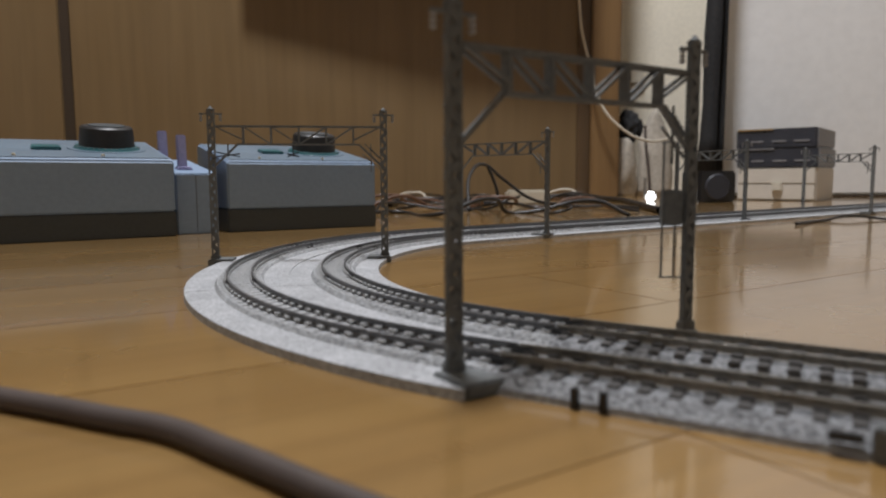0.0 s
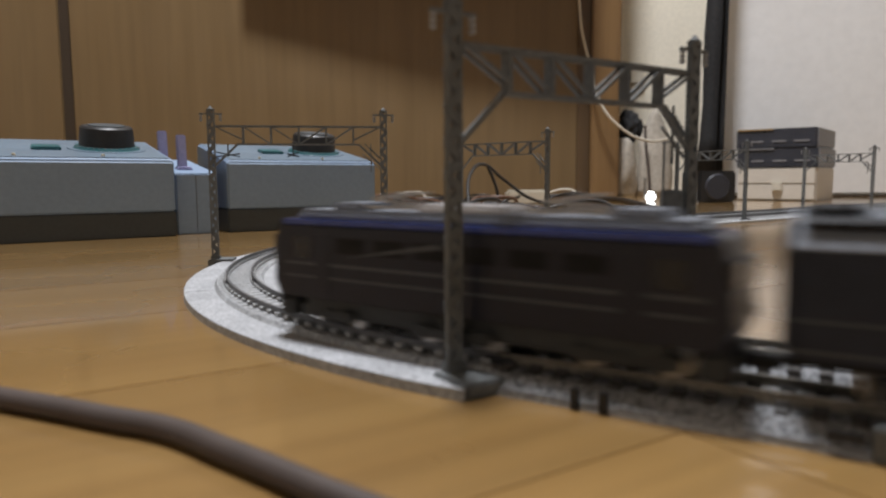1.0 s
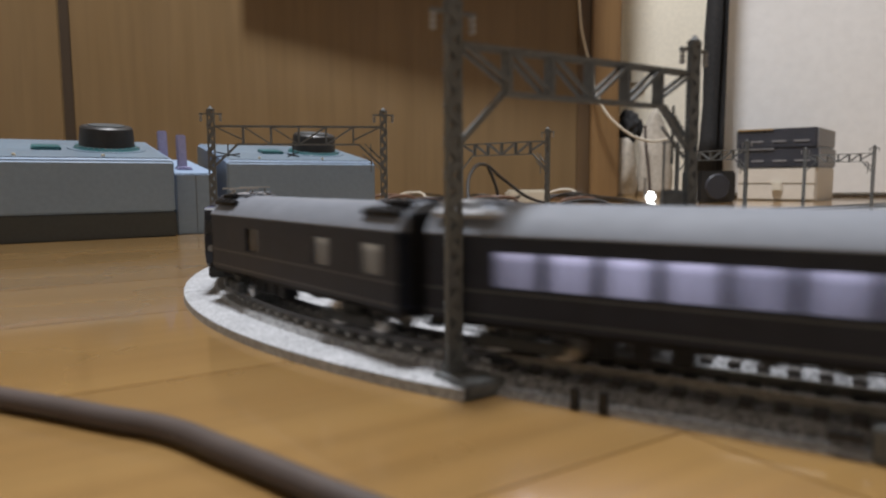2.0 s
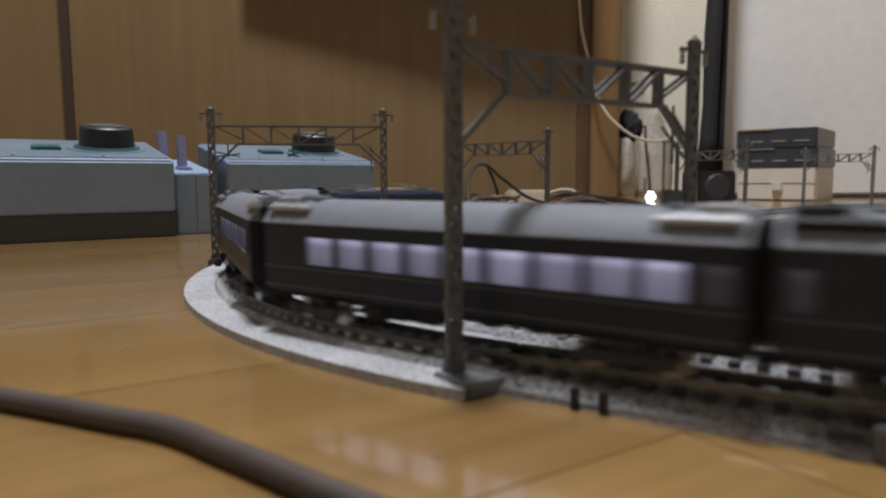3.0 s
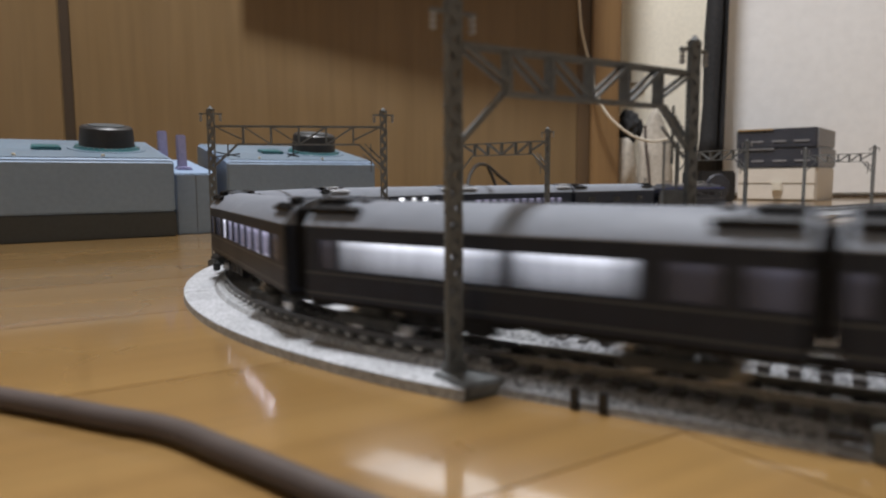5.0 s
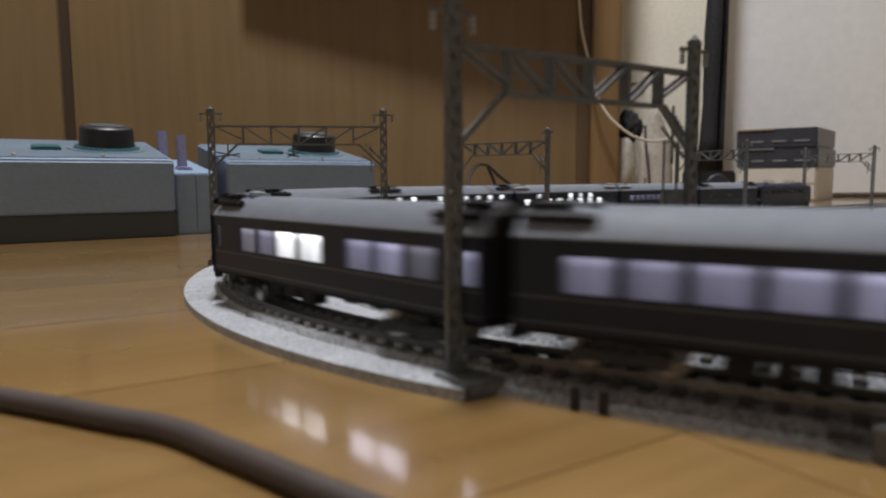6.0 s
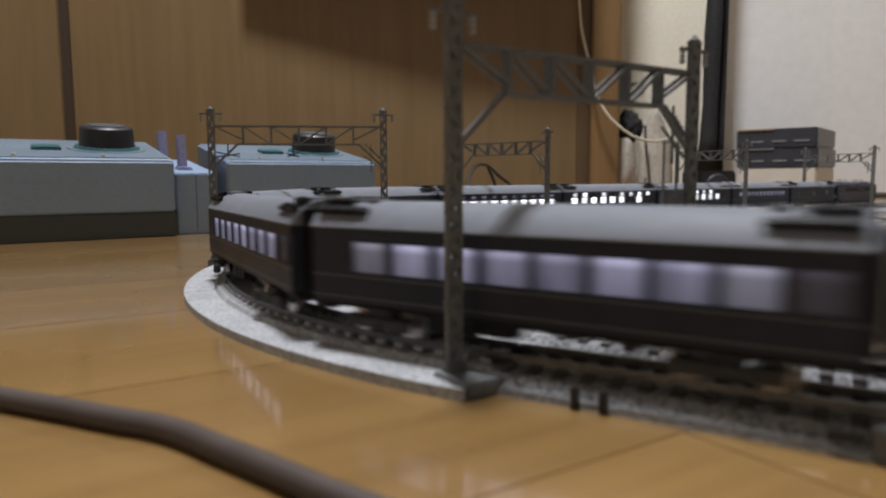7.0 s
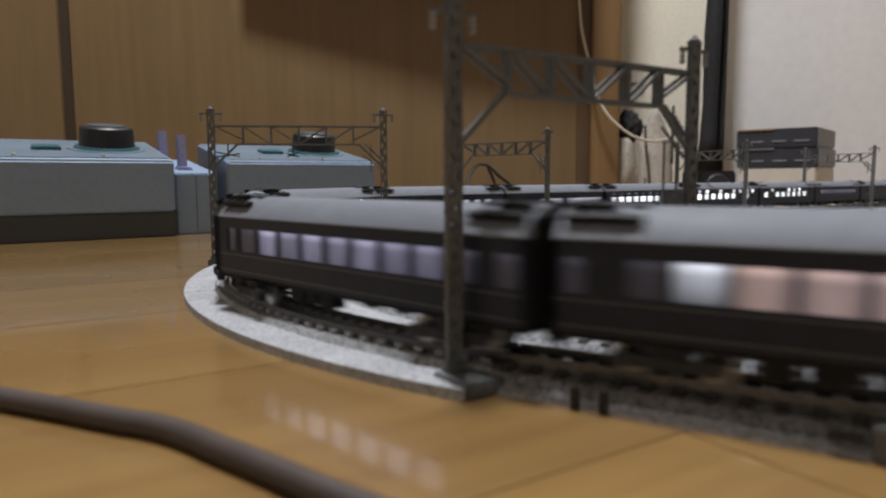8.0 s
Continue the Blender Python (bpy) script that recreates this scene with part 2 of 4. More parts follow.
# brown veneer wall with dark upright grooves
bm = bmesh.new()
for x0, x1 in ((-2.6, -0.807), (-0.780, 0.285)):
    box(bm, x0, x1, WALL_Y, WALL_Y + 0.05, -0.012, 2.4)
wall_back = tagged(part("wall_north", bm, M_VENEER), "brown wood veneer wall panels with a dark groove", "wall", kind="structure")
one_box("groove", M_GROOVE, wall_back, (-0.807, -0.780, WALL_Y + 0.008, WALL_Y + 0.05, -0.012, 2.4))
bm = bmesh.new()
box(bm, 0.312, 0.372, WALL_Y - 0.02, WALL_Y + 0.2, -0.012, 2.4, bevel=0.003)
tagged(part("trim", bm, M_PILLAR), "reddish brown wooden door post", "post", kind="structure")
bm = bmesh.new()
box(bm, 0.285, 0.312, WALL_Y - 0.006, WALL_Y + 0.05, -0.012, 2.4, bevel=0.002)
tagged(part("trim", bm, M_DARKWOOD), "dark brown wooden board beside the door post", "trim", kind="structure")
bm = bmesh.new()
box(bm, 0.372, 2.6, WALL_Y + 0.14, WALL_Y + 0.2, -0.012, 2.4)
tagged(part("wall_alcove", bm, M_PLASTER), "beige plaster wall behind the post", "wall", kind="structure")
bm = bmesh.new()
box(bm, 0.548, 2.6, 1.34, 1.40, 0.005, 2.4, bevel=0.004)
tagged(part("wall_white", bm, M_WHITE), "plain white wall panel", "wall", kind="structure")
bm = bmesh.new()
box(bm, 0.552, 2.6, 1.337, 1.40, -0.012, 0.005)
tagged(part("baseboard", bm, M_GROOVE), "thin dark skirting under the white wall", "skirting", kind="structure")
for nm, d in (("wall_west", (-2.66, -2.6, -2.06, 1.52)), ("wall_east", (2.6, 2.66, -2.06, 1.66)), ("wall_south", (-2.66, 2.66, -2.12, -2.06)), ):
    bm = bmesh.new()
    box(bm, *d, -0.012, 2.4)
    tagged(part(nm, bm, M_PALE), "plain pale wall of the room", "wall", kind="structure")
bm = bmesh.new()
box(bm, -2.66, 2.66, -2.12, 1.7, 2.4, 2.46)
tagged(part("ceiling", bm, M_CEIL), "plain off-white ceiling", "ceiling", kind="structure")

# unseen block added above the view, its outline shaped to shade the veneer
bm = bmesh.new()
zs = 0.47
pts = [(-0.398, WALL_Y - 0.004), (-0.398, 1.403), (0.0065, 1.352), (0.276, 1.338), (0.276, WALL_Y - 0.004)]
lo = [bm.verts.new((x, y, zs)) for x, y in pts]
hi = [bm.verts.new((x, y, zs + 0.5)) for x, y in pts]
bm.faces.new(lo), bm.faces.new(hi)
for i in range(5):
    bm.faces.new((lo[i], lo[(i + 1) % 5], hi[(i + 1) % 5], hi[i]))
tagged(part("wall_shade_block", bm, M_VENEER), "unseen brown block added above the view to shade the veneer wall", "cupboard")

# floor boards
BOARD = 0.074
board_meshes = {}


def board_mesh(length):
    key = round(length, 3)
    if key not in board_meshes:
        bm = bmesh.new()
        box(bm, 0, length - 0.0002, 0.0001, BOARD - 0.0001, -0.012, 0.0, bevel=0.00015)
        me = bpy.data.meshes.new("floor_board")
        bm.to_mesh(me)
        bm.free()
        me.materials.append(M_PLANK)
        board_meshes[key] = me
    return board_meshes[key]


def lay_boards():
    rng = random.Random(5)
    for row in range(-44, 46):
        n0 = 0.065 + row * BOARD
        u = -3.4 - rng.random() * 0.9
        if row == 3:
            u = -2.764
        while u < 3.6:
            length = 0.909
            cx, cy = ux * (u + length / 2) + nx * n0, uy * (u + length / 2) + ny * n0
            if -2.9 < cx < 2.9 and -2.3 < cy < 1.75:
                ob = new("floor_board", board_mesh(length))
                ob.parent = floor
                ob.matrix_basis = Matrix.Translation((ux * u + nx * n0, uy * u + ny * n0, 0)) @ Matrix.Rotation(TURN, 4, "Z")
            u += length


# ---------------------------------------------------------------- track
def bed_profiles(o, wide_out, wide_in):
    """Roadbed of one track: shoulders and the raised ballast."""
    wo, wi = ((0.0188 if o == 0 else 0.0184) if wide_out else 0.0122), (0.0185 if wide_in else 0.0122)
    zt = 0.0021 if o == 0 else 0.0018
    sh = [(o + wo, 0.0), (o + wo - (0.0002 if o == 0 else 0.0), zt), (o - wi + 0.0002, zt), (o - wi, 0.0)]
    if not wide_out:
        sh = [(o + wo, 0.0), (o + wo - 0.0006, 0.0016), (o - wi + 0.0006, 0.0016), (o - wi, 0.0)]
    if not wide_out:
        return sh, [(o + 0.0120, 0.0012), (o + 0.0090, 0.0034), (o - 0.0090, 0.0034), (o - 0.0120, 0.0012)]
    ba = [(o + 0.0092, 0.0013), (o + 0.0078, 0.0034), (o - 0.0078, 0.0034), (o - 0.0092, 0.0013)]
    return sh, ba


sleeper_meshes = {}


def sleeper_mesh(mat):
    if mat.name not in sleeper_meshes:
        bm = bmesh.new()
        y1 = 0.0072 if mat is M_TIE else 0.0089
        box(bm, -0.0011, 0.0011, -y1, y1, 0.0028, 0.0036 if mat is M_TIE else 0.0039, bevel=0.0002)
        for y in (-0.0045, 0.0045):
            box(bm, -0.0011, 0.0011, y - 0.0012, y + 0.0012, 0.0039, 0.0045)
        me = bpy.data.meshes.new("sleeper")
        bm.to_mesh(me)
        bm.free()
        me.materials.append(mat)
        sleeper_meshes[mat.name] = me
    return sleeper_meshes[mat.name]


def track_piece(name, label, o, s0, s1, wide, pieces, group):
    t = thing(name, label, "model track", group=group)
    sh, ba = bed_profiles(o, wide, wide)
    step = 0.006 if (s1 > 0 and s0 < ARC) else 0.2
    bm = bmesh.new()
    sweep(bm, sh, s0 + 0.0002, s1 - 0.0002, step)
    part("roadbed", bm, M_SHOULDER, t, "pale grey moulded roadbed")
    bm = bmesh.new()
    sweep(bm, ba, s0 + 0.0003, s1 - 0.0003, step)
    part("ballast", bm, M_BALLAST if wide else M_OLDBALLAST, t, "speckled grey ballast")
    for d in (GAUGE / 2, -GAUGE / 2):
        bm = bmesh.new()
        c = o + d
        prof = [(c - 0.0006, 0.0040), (c + 0.0006, 0.0040), (c + 0.00015, 0.0044), (c + 0.00015, 0.0052), (c + 0.00035, 0.0054), (c + 0.00035, 0.0058),
                (c - 0.00035, 0.0058), (c - 0.00035, 0.0054), (c - 0.00015, 0.0052), (c - 0.00015, 0.0044)]
        sweep(bm, prof, s0 + 0.0002, s1 - 0.0002, step)
        part("rail", bm, M_RAIL if wide else M_OLDRAIL, t, "dull dark steel rail" if wide else "dull brownish steel rail")
    n = round((s1 - s0) / 0.0052)
    rest = bmesh.new()
    for i in range(n):
        x, y, h = spot(s0 + (i + 0.5) * (s1 - s0) / n, o)
        m = Matrix.Translation((x, y, 0)) @ Matrix.Rotation(h, 4, "Z")
        if pieces:
            ob = new("sleeper", sleeper_mesh(M_TIE if wide else M_SLEEPER))
            ob.parent, ob.matrix_basis = t, m
        else:
            box(rest, -0.0012, 0.0012, -0.0075, 0.0075, 0.0030, 0.0041, m=m)
    if pieces:
        rest.free()
    else:
        tagged(part("sleeper_row", rest, M_TIE if wide else M_SLEEPER, t), kind="stuff")
    return t


def joiners(t, o, s):
    for d in (GAUGE / 2, -GAUGE / 2):
        x, y, h = spot(s, o + d)
        bm = bmesh.new()
        box(bm, -0.0030, 0.0030, -0.0009, 0.0009, 0.0036, 0.0050, bevel=0.0002, m=Matrix.Translation((x, y, 0)) @ Matrix.Rotation(h, 4, "Z"))
        part("rail_joiner", bm, M_BLACK, t, "black rail joiner")


def lay_track():
    cuts = [i * ARC / 3 for i in range(4)]
    for o in (0.0, -SPACING):
        for a, b in zip(cuts, cuts[1:]):
            t = track_piece("curved_track", "pale grey curved model railway track with wide shoulders", o, a, b, True, True, "curved track pieces")
            joiners(t, o, a)
            if a == 0:
                bm = bmesh.new()
                c = o - 0.0185 if o == 0 else o + 0.0184
                k = 1 if o == 0 else -1
                sweep(bm, [(c, 0.0), (c, 0.0021 if o == 0 else 0.0018), (c + k * 0.0064, 0.0021 if o == 0 else 0.0018), (c + k * 0.0064, 0.0)], -0.0137 if o == 0 else -0.0120, 0.0, 0.02)
                part("shoulder_end", bm, M_SHOULDER, t)
        for a in (-0.14, -0.28):
            track_piece("straight_track", "grey ballasted straight model railway track", o, a, a + 0.14, False, True if a > -0.2 else False, "straight track pieces")
        track_piece("straight_track", "grey ballasted straight model railway track", o, -1.9, -0.28, False, False, "straight track pieces")
        track_piece("straight_track", "pale grey straight model track with wide shoulders", o, ARC, ARC + 0.42, True, False, "straight track pieces")
        track_piece("straight_track", "pale grey straight model track with wide shoulders", o, ARC + 0.42, ARC + 1.12, True, False, "straight track pieces")


# ---------------------------------------------------------------- overhead line portals
POST_H = 0.0695


def lattice_post(parent, y):
    bm = bmesh.new()
    wx, wy = 0.00045, 0.00135
    for sy in (-wy, wy):
        box(bm, -wx - 0.00025, wx + 0.00025, y + sy - 0.00030, y + sy + 0.00030, 0, POST_H - 0.001)
    n = 22
    dz = (POST_H - 0.002) / n
    for i in range(n):
        z0, z1 = 0.001 + i * dz, 0.001 + (i + 1) * dz
        k = 1 if i % 2 else -1
        for s in (-wx, wx):
            bar(bm, (s, y - wy * k, z0), (s, y + wy * k, z1), 0.0004, 0.0017)
    box(bm, -0.0009, 0.0009, y - 0.0018, y + 0.0018, POST_H - 0.0012, POST_H, bevel=0.0002)
    cyl(bm, 0.0013, 0.0002, 0.0014, Matrix.Translation((0, y, POST_H + 0.0007)), 8)
    return part("post", bm, M_POST, parent)


def portal(inner, outer, label, skew=False, arms=False):
    """A lattice portal between two post places; local y points from the inner post to the outer."""
    d = Vector((outer[0] - inner[0], outer[1] - inner[1]))
    yi, yo = 0.0, d.length
    t = thing("catenary_portal", label, "portal", Matrix.Translation((*inner, 0.0021)) @ Matrix.Rotation(math.atan2(d.y, d.x) - math.pi / 2, 4, "Z"), "overhead line portals")
    for py in (yi, yo):
        lattice_post(t, py)
        bm = bmesh.new()
        k = -1 if py > 0 else 1
        if skew and py > 0:
            box(bm, -0.0100, 0.0012, py - 0.0068, py + 0.0042, -0.0021, 0.0007, bevel=0.0004)
        elif skew:
            box(bm, -0.0022, 0.0022, -0.0022, 0.0022, -0.0021, 0.0, bevel=0.0003)
        else:
            box(bm, -0.0060, 0.0060, *sorted((py - k * 0.0026, py + k * 0.0086)), -0.0021, 0.0008, bevel=0.0004)
        box(bm, -0.0014, 0.0014, py - 0.0021, py + 0.0021, -0.0004, 0.0022, bevel=0.0003)
        part("foot", bm, M_POST, t)
        bm = bmesh.new()
        za = POST_H - 0.0022
        bar(bm, (0, py - 0.0050, za), (0, py + 0.0050, za), 0.0007)
        part("crossarm", bm, M_POST, t)
        for d in (-0.0043, 0.0043):
            bm = bmesh.new()
            for i in range(3):
                cyl(bm, 0.0007, 0.0007, 0.0006, Matrix.Translation((0, py + d, za - 0.0007 - i * 0.0011)), 10)
            cyl(bm, 0.0003, 0.0003, 0.0036, Matrix.Translation((0, py + d, za - 0.0017)), 6)
            part("insulator", bm, M_INSUL, t, "pale stacked insulator")
    # truss
    bm = bmesh.new()
    z0, z1 = 0.0535, 0.0617
    a, b = yi + 0.0016, yo - 0.0016
    for sx in (-0.0013, 0.0013):
        bar(bm, (sx, a, z1), (sx, b, z1), 0.0008)
        bar(bm, (sx, a + 0.010, z0), (sx, b - 0.010, z0), 0.0007)
        n = 6
        for i in range(n):
            ya, yb = a + (b - a) * i / n, a + (b - a) * (i + 1) / n
            if i >= n / 2:
                ya, yb = yb, ya
            bar(bm, (sx, ya, z1), (sx, yb, z0 + (0.002 if i in (0, n - 1) else 0)), 0.0009, 0.0006)
    for i in range(1, 6):
        yy = a + (b - a) * i / 6
        box(bm, -0.0014, 0.0014, yy - 0.0004, yy + 0.0004, z0 - 0.0003, z1)
    part("truss", bm, M_POST, t)
    for p0, p1 in (((0, a, 0.0440), (0, a + 0.010, 0.0535)), ((0, b, 0.0440), (0, b - 0.010, 0.0535))):
        bm = bmesh.new()
        bar(bm, p0, p1, 0.0010)
        part("brace", bm, M_POST, t)
    # registration arms with their insulators, beside the inner post
    bm = bmesh.new()
    bar(bm, (0.0008, 0.0018, 0.0470), (0.0008, 0.0090, 0.0540), 0.0005)
    bar(bm, (0.0008, 0.0018, 0.0420), (0.0008, 0.0100, 0.0490), 0.0005)
    bar(bm, (0.0008, 0.0060, 0.0405), (0.0008, 0.0060, 0.0540), 0.0005)
    part("bracket_arm", bm, M_POST, t)
    for y0, y1 in ((yo - 0.0020, yo - 0.0125), (yo * 0.50, yo * 0.57)) if arms else ():
        bm = bmesh.new()
        bar(bm, (0, y0, 0.0478), (0, y1, 0.0492), 0.0006)
        bar(bm, (0, y0, 0.0500), (0, y1, 0.0478), 0.0005)
        bar(bm, (0, (y0 + y1) / 2, 0.0478), (0, (y0 + y1) / 2, 0.0536), 0.0005)
        part("contact_arm", bm, M_BLACK, t, "dark contact wire arm")
    bm = bmesh.new()
    for i in range(4):
        cyl(bm, 0.0009, 0.0009, 0.0006, pose(0.0008, 0.0026 + i * 0.0011, 0.0480 + i * 0.0011, 45), 10)
    part("insulator", bm, M_POST, t)
    return t


# ---------------------------------------------------------------- rolling stock
CAR_W = 0.0170
Z_SILL, Z_BELT, Z_WIN0, Z_WIN1, Z_EAVE, Z_TOP = 0.0066, 0.0124, 0.0134, 0.0199, 0.0228, 0.0287


PIVOT = 0.0115                  # from the coupling to the point where a car follows the track
BOGIE = 0.0212                  # from the coupling to the bogie centre


def roof_profile(w, n=20):
    """A shallow arch with a sharp gutter edge that stands a little proud of the sides."""
    e = w / 2 + 0.0002
    arch = []
    for i in range(n + 1):
        y = e * math.cos(math.pi * i / n)
        arch.append((y, Z_EAVE + 0.0003 + (1 - (y / e) ** 2) ** 0.92 * (Z_TOP - Z_EAVE - 0.0003)))
    return [(e, Z_EAVE), *arch, (-e, Z_EAVE)]


def extrude_x(bm, prof, x0, x1):
    a = [bm.verts.new((x0, y, z)) for y, z in prof]
    b = [bm.verts.new((x1, y, z)) for y, z in prof]
    k = len(prof)
    for j in range(k):
        bm.faces.new((a[j], a[(j + 1) % k], b[(j + 1) % k], b[j]))
    bm.faces.new(a), bm.faces.new(b)


def bogie(parent, x):
    bm = bmesh.new()
    for y in (-0.0075, 0.0075):
        box(bm, -0.0095, 0.0095, y - 0.0007, y + 0.0007, 0.0018, 0.0040, bevel=0.0003)
        for dx in (-0.007, 0.007):
            box(bm, dx - 0.0016, dx + 0.0016, y - 0.0012, y + 0.0012, 0.0016, 0.0044, bevel=0.0003)
        for i in range(4):
            cyl(bm, 0.0011, 0.0011, 0.0005, Matrix.Translation((0, y, 0.0020 + i * 0.0007)), 10)
    box(bm, -0.003, 0.003, -0.007, 0.007, 0.0030, 0.0058)
    b = part("bogie", bm, M_BOGIE, parent, "dark grey sprung bogie")
    b.location = (x, 0, 0)
    for dx in (-0.007, 0.007):
        bm = bmesh.new()
        for y in (-0.0042, 0.0042):
            cyl(bm, 0.0028, 0.0028, 0.0011, pose(dx, y, 0.0028, 90), 18)
            cyl(bm, 0.0033, 0.0033, 0.0003, pose(dx, y - math.copysign(0.0006, y), 0.0028, 90), 18)
        cyl(bm, 0.0006, 0.0006, 0.011, pose(dx, 0, 0.0028, 90), 8)
        part("wheelset", bm, M_STEEL, b, "bright steel wheelset")
    return b


def pierced_wall(bm, x0, x1, ya, yb, wins):
    """One side wall, a sheet with thickness and a row of window openings."""
    xs = [x0]
    for x, ww, g in sorted(wins, key=lambda q: q[0]):
        xs += [x - ww / 2, x + ww / 2]
    xs.append(x1)
    zs = [Z_SILL, Z_WIN0, Z_WIN1, Z_EAVE]
    grid = [[[bm.verts.new((x, y, z)) for z in zs] for x in xs] for y in (ya, yb)]
    solid = lambda i, k: 0 <= i < len(xs) - 1 and 0 <= k < 3 and not (k == 1 and i % 2 == 1)
    for i in range(len(xs) - 1):
        for k in range(3):
            if not solid(i, k):
                continue
            for g in grid:
                bm.faces.new((g[i][k], g[i + 1][k], g[i + 1][k + 1], g[i][k + 1]))
            for di, dk, a, b in ((-1, 0, (i, k), (i, k + 1)), (1, 0, (i + 1, k), (i + 1, k + 1)), (0, -1, (i, k), (i + 1, k)), (0, 1, (i, k + 1), (i + 1, k + 1))):
                if not solid(i + di, k + dk):
                    bm.faces.new((grid[0][a[0]][a[1]], grid[0][b[0]][b[1]], grid[1][b[0]][b[1]], grid[1][a[0]][a[1]]))


def berth_windows(kind, rng):
    """The other side of a car: flush panes (x, width, z0, z1, material)."""
    if kind == "dark":
        return [(0.03 - i * 0.03, 0.008, 0.0145, 0.0190, M_DARKGLASS) for i in range(3)]
    if kind == "row":
        return [(0.040 - i * 0.0072, 0.0048, 0.0150, 0.0190, M_LIT) for i in range(12)]
    if kind == "band":
        return [(0.030, 0.040, 0.0142, 0.0182, M_LITWHITE), (-0.006, 0.024, 0.0142, 0.0182, M_LITWHITE), (-0.036, 0.008, 0.0142, 0.0182, M_DARKGLASS)]
    if kind == "dots":
        return [(0.040 - i * 0.0105, 0.0062, 0.0145, 0.0190, M_LITWHITE) for i in range(4)] + [(-0.020 - i * 0.011, 0.005, 0.0145, 0.0185, M_DARKGLASS) for i in range(3)]
    out = []
    if kind == "corridor":
        for i in range(11):
            x = 0.047 - i * 0.0094
            out.append((x, 0.0066, 0.0136, 0.0178, M_BERTH))
            out.append((x, 0.0036, 0.0192, 0.0212, M_LIT))
        return out
    for i in range(9):
        x = 0.045 - i * 0.0112
        low, high = rng.random(), rng.random()
        out.append((x, 0.0062, 0.0136, 0.0180, M_BERTH if low < 0.75 else M_DARKGLASS))
        out.append((x + 0.0006, 0.0042, 0.0190, 0.0218, M_BERTH if high < 0.45 else M_DARKGLASS))
    return out


def coach(label, length, wins, berths, strip, louvre):
    """A sleeping car; wins: (x, width, material) of the corridor side, from the leading end backwards; x forward is +."""
    t = thing("passenger_car", label, "train car", group="cars of the train")
    h = length / 2 - 0.0016
    w = CAR_W / 2
    # side walls with window openings, ends and floor
    for sgn in (-1, 1):
        bm = bmesh.new()
        pierced_wall(bm, -h, h, sgn * (w - 0.0009), sgn * w, wins if sgn > 0 else [])
        part("side_wall", bm, M_NAVY, t, "dark navy painted side")
        if sgn < 0:
            for x, ww, z0, z1, g in berth_windows(berths, random.Random(int(length * 1e5) * 7 + len(wins))):
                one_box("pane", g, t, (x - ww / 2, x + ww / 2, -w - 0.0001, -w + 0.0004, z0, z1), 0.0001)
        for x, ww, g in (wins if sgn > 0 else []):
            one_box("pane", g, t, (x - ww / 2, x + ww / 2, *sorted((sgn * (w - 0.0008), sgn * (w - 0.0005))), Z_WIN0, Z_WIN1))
        for z, dz in ((Z_BELT, 0.0004), (Z_SILL + 0.0012, 0.0004)):
            one_box("stripe", M_STRIPE, t, (-h, h, *sorted((sgn * (w - 0.0002), sgn * (w + 0.00008))), z - dz / 2, z + dz / 2), label="thin pale stripe")
    lit = [q for q in wins if q[2] in (M_LIT, M_LITWHITE, M_LITROSE)]
    for mat in (M_LIT, M_LITWHITE, M_LITROSE):
        xs = [q for q in lit if q[2] == mat]
        if len(xs) > 1:
            a, b = min(q[0] - q[1] / 2 for q in xs), max(q[0] + q[1] / 2 for q in xs)
            one_box("light_strip", M_STRIPWHITE if mat == M_LITWHITE else strip, t, (a, b, -0.0068, 0.0056, 0.0210, 0.0214), label="glowing ceiling light strip")
    for sx in (-1, 1):
        bm = bmesh.new()
        box(bm, *sorted((sx * (h - 0.0008), sx * h)), -w, w, Z_SILL, Z_EAVE)
        for y in (-0.0066, 0.0066):
            box(bm, *sorted((sx * h, sx * (h + 0.0006))), y - 0.0003, y + 0.0003, Z_SILL + 0.0006, Z_EAVE - 0.0008)
        part("end_wall", bm, M_NAVY, t)
    bm = bmesh.new()
    extrude_x(bm, roof_profile(CAR_W), -h, h)
    part("roof", bm, M_ROOF, t, "smooth silver grey roof")
    for sx in (-1, 1):
        bm = bmesh.new()
        for i in range(3):
            xx = sx * (h - 0.004 - i * 0.0045)
            box(bm, xx - 0.0014, xx + 0.0014, -0.003, 0.003, Z_TOP - 0.0005, Z_TOP + 0.0004, bevel=0.0002)
        part("roof_vent", bm, M_ROOF, t)
        for sgn in (-1, 1):
            for y, z, tilt, ln in ((0.0066, 0.02665, 32, 0.0150), (0.0040, 0.0282, 14, 0.0090)):
                bm = bmesh.new()
                box(bm, *sorted((sx * (h - 0.0010), sx * (h - ln))), -0.0009, 0.0009, -0.0005, 0.0006, bevel=0.0002, m=pose(0, sgn * y, z, sgn * -tilt))
                for i in range(3):
                    xx = sx * (h - 0.0030 - i * ln / 4)
                    box(bm, xx - 0.0008, xx + 0.0008, -0.0010, 0.0010, 0.0004, 0.0010, m=pose(0, sgn * y, z, sgn * -tilt))
                part("roof_louvre", bm, louvre, t, "pale silver roof louvre" if louvre is M_LOUVRE else "dark roof louvre")
        one_box("gangway", M_UNDER, t, (*sorted((sx * (h - 0.0004), sx * (h + 0.0014))), -0.0058, 0.0058, Z_SILL + 0.001, Z_TOP - 0.0022), 0.0005, "black folded gangway bellows")
        bm = bmesh.new()
        box(bm, *sorted((sx * h, sx * (h + 0.0024))), -0.0016, 0.0016, 0.0030, 0.0052, bevel=0.0004)
        part("coupler", bm, M_UNDER, t)
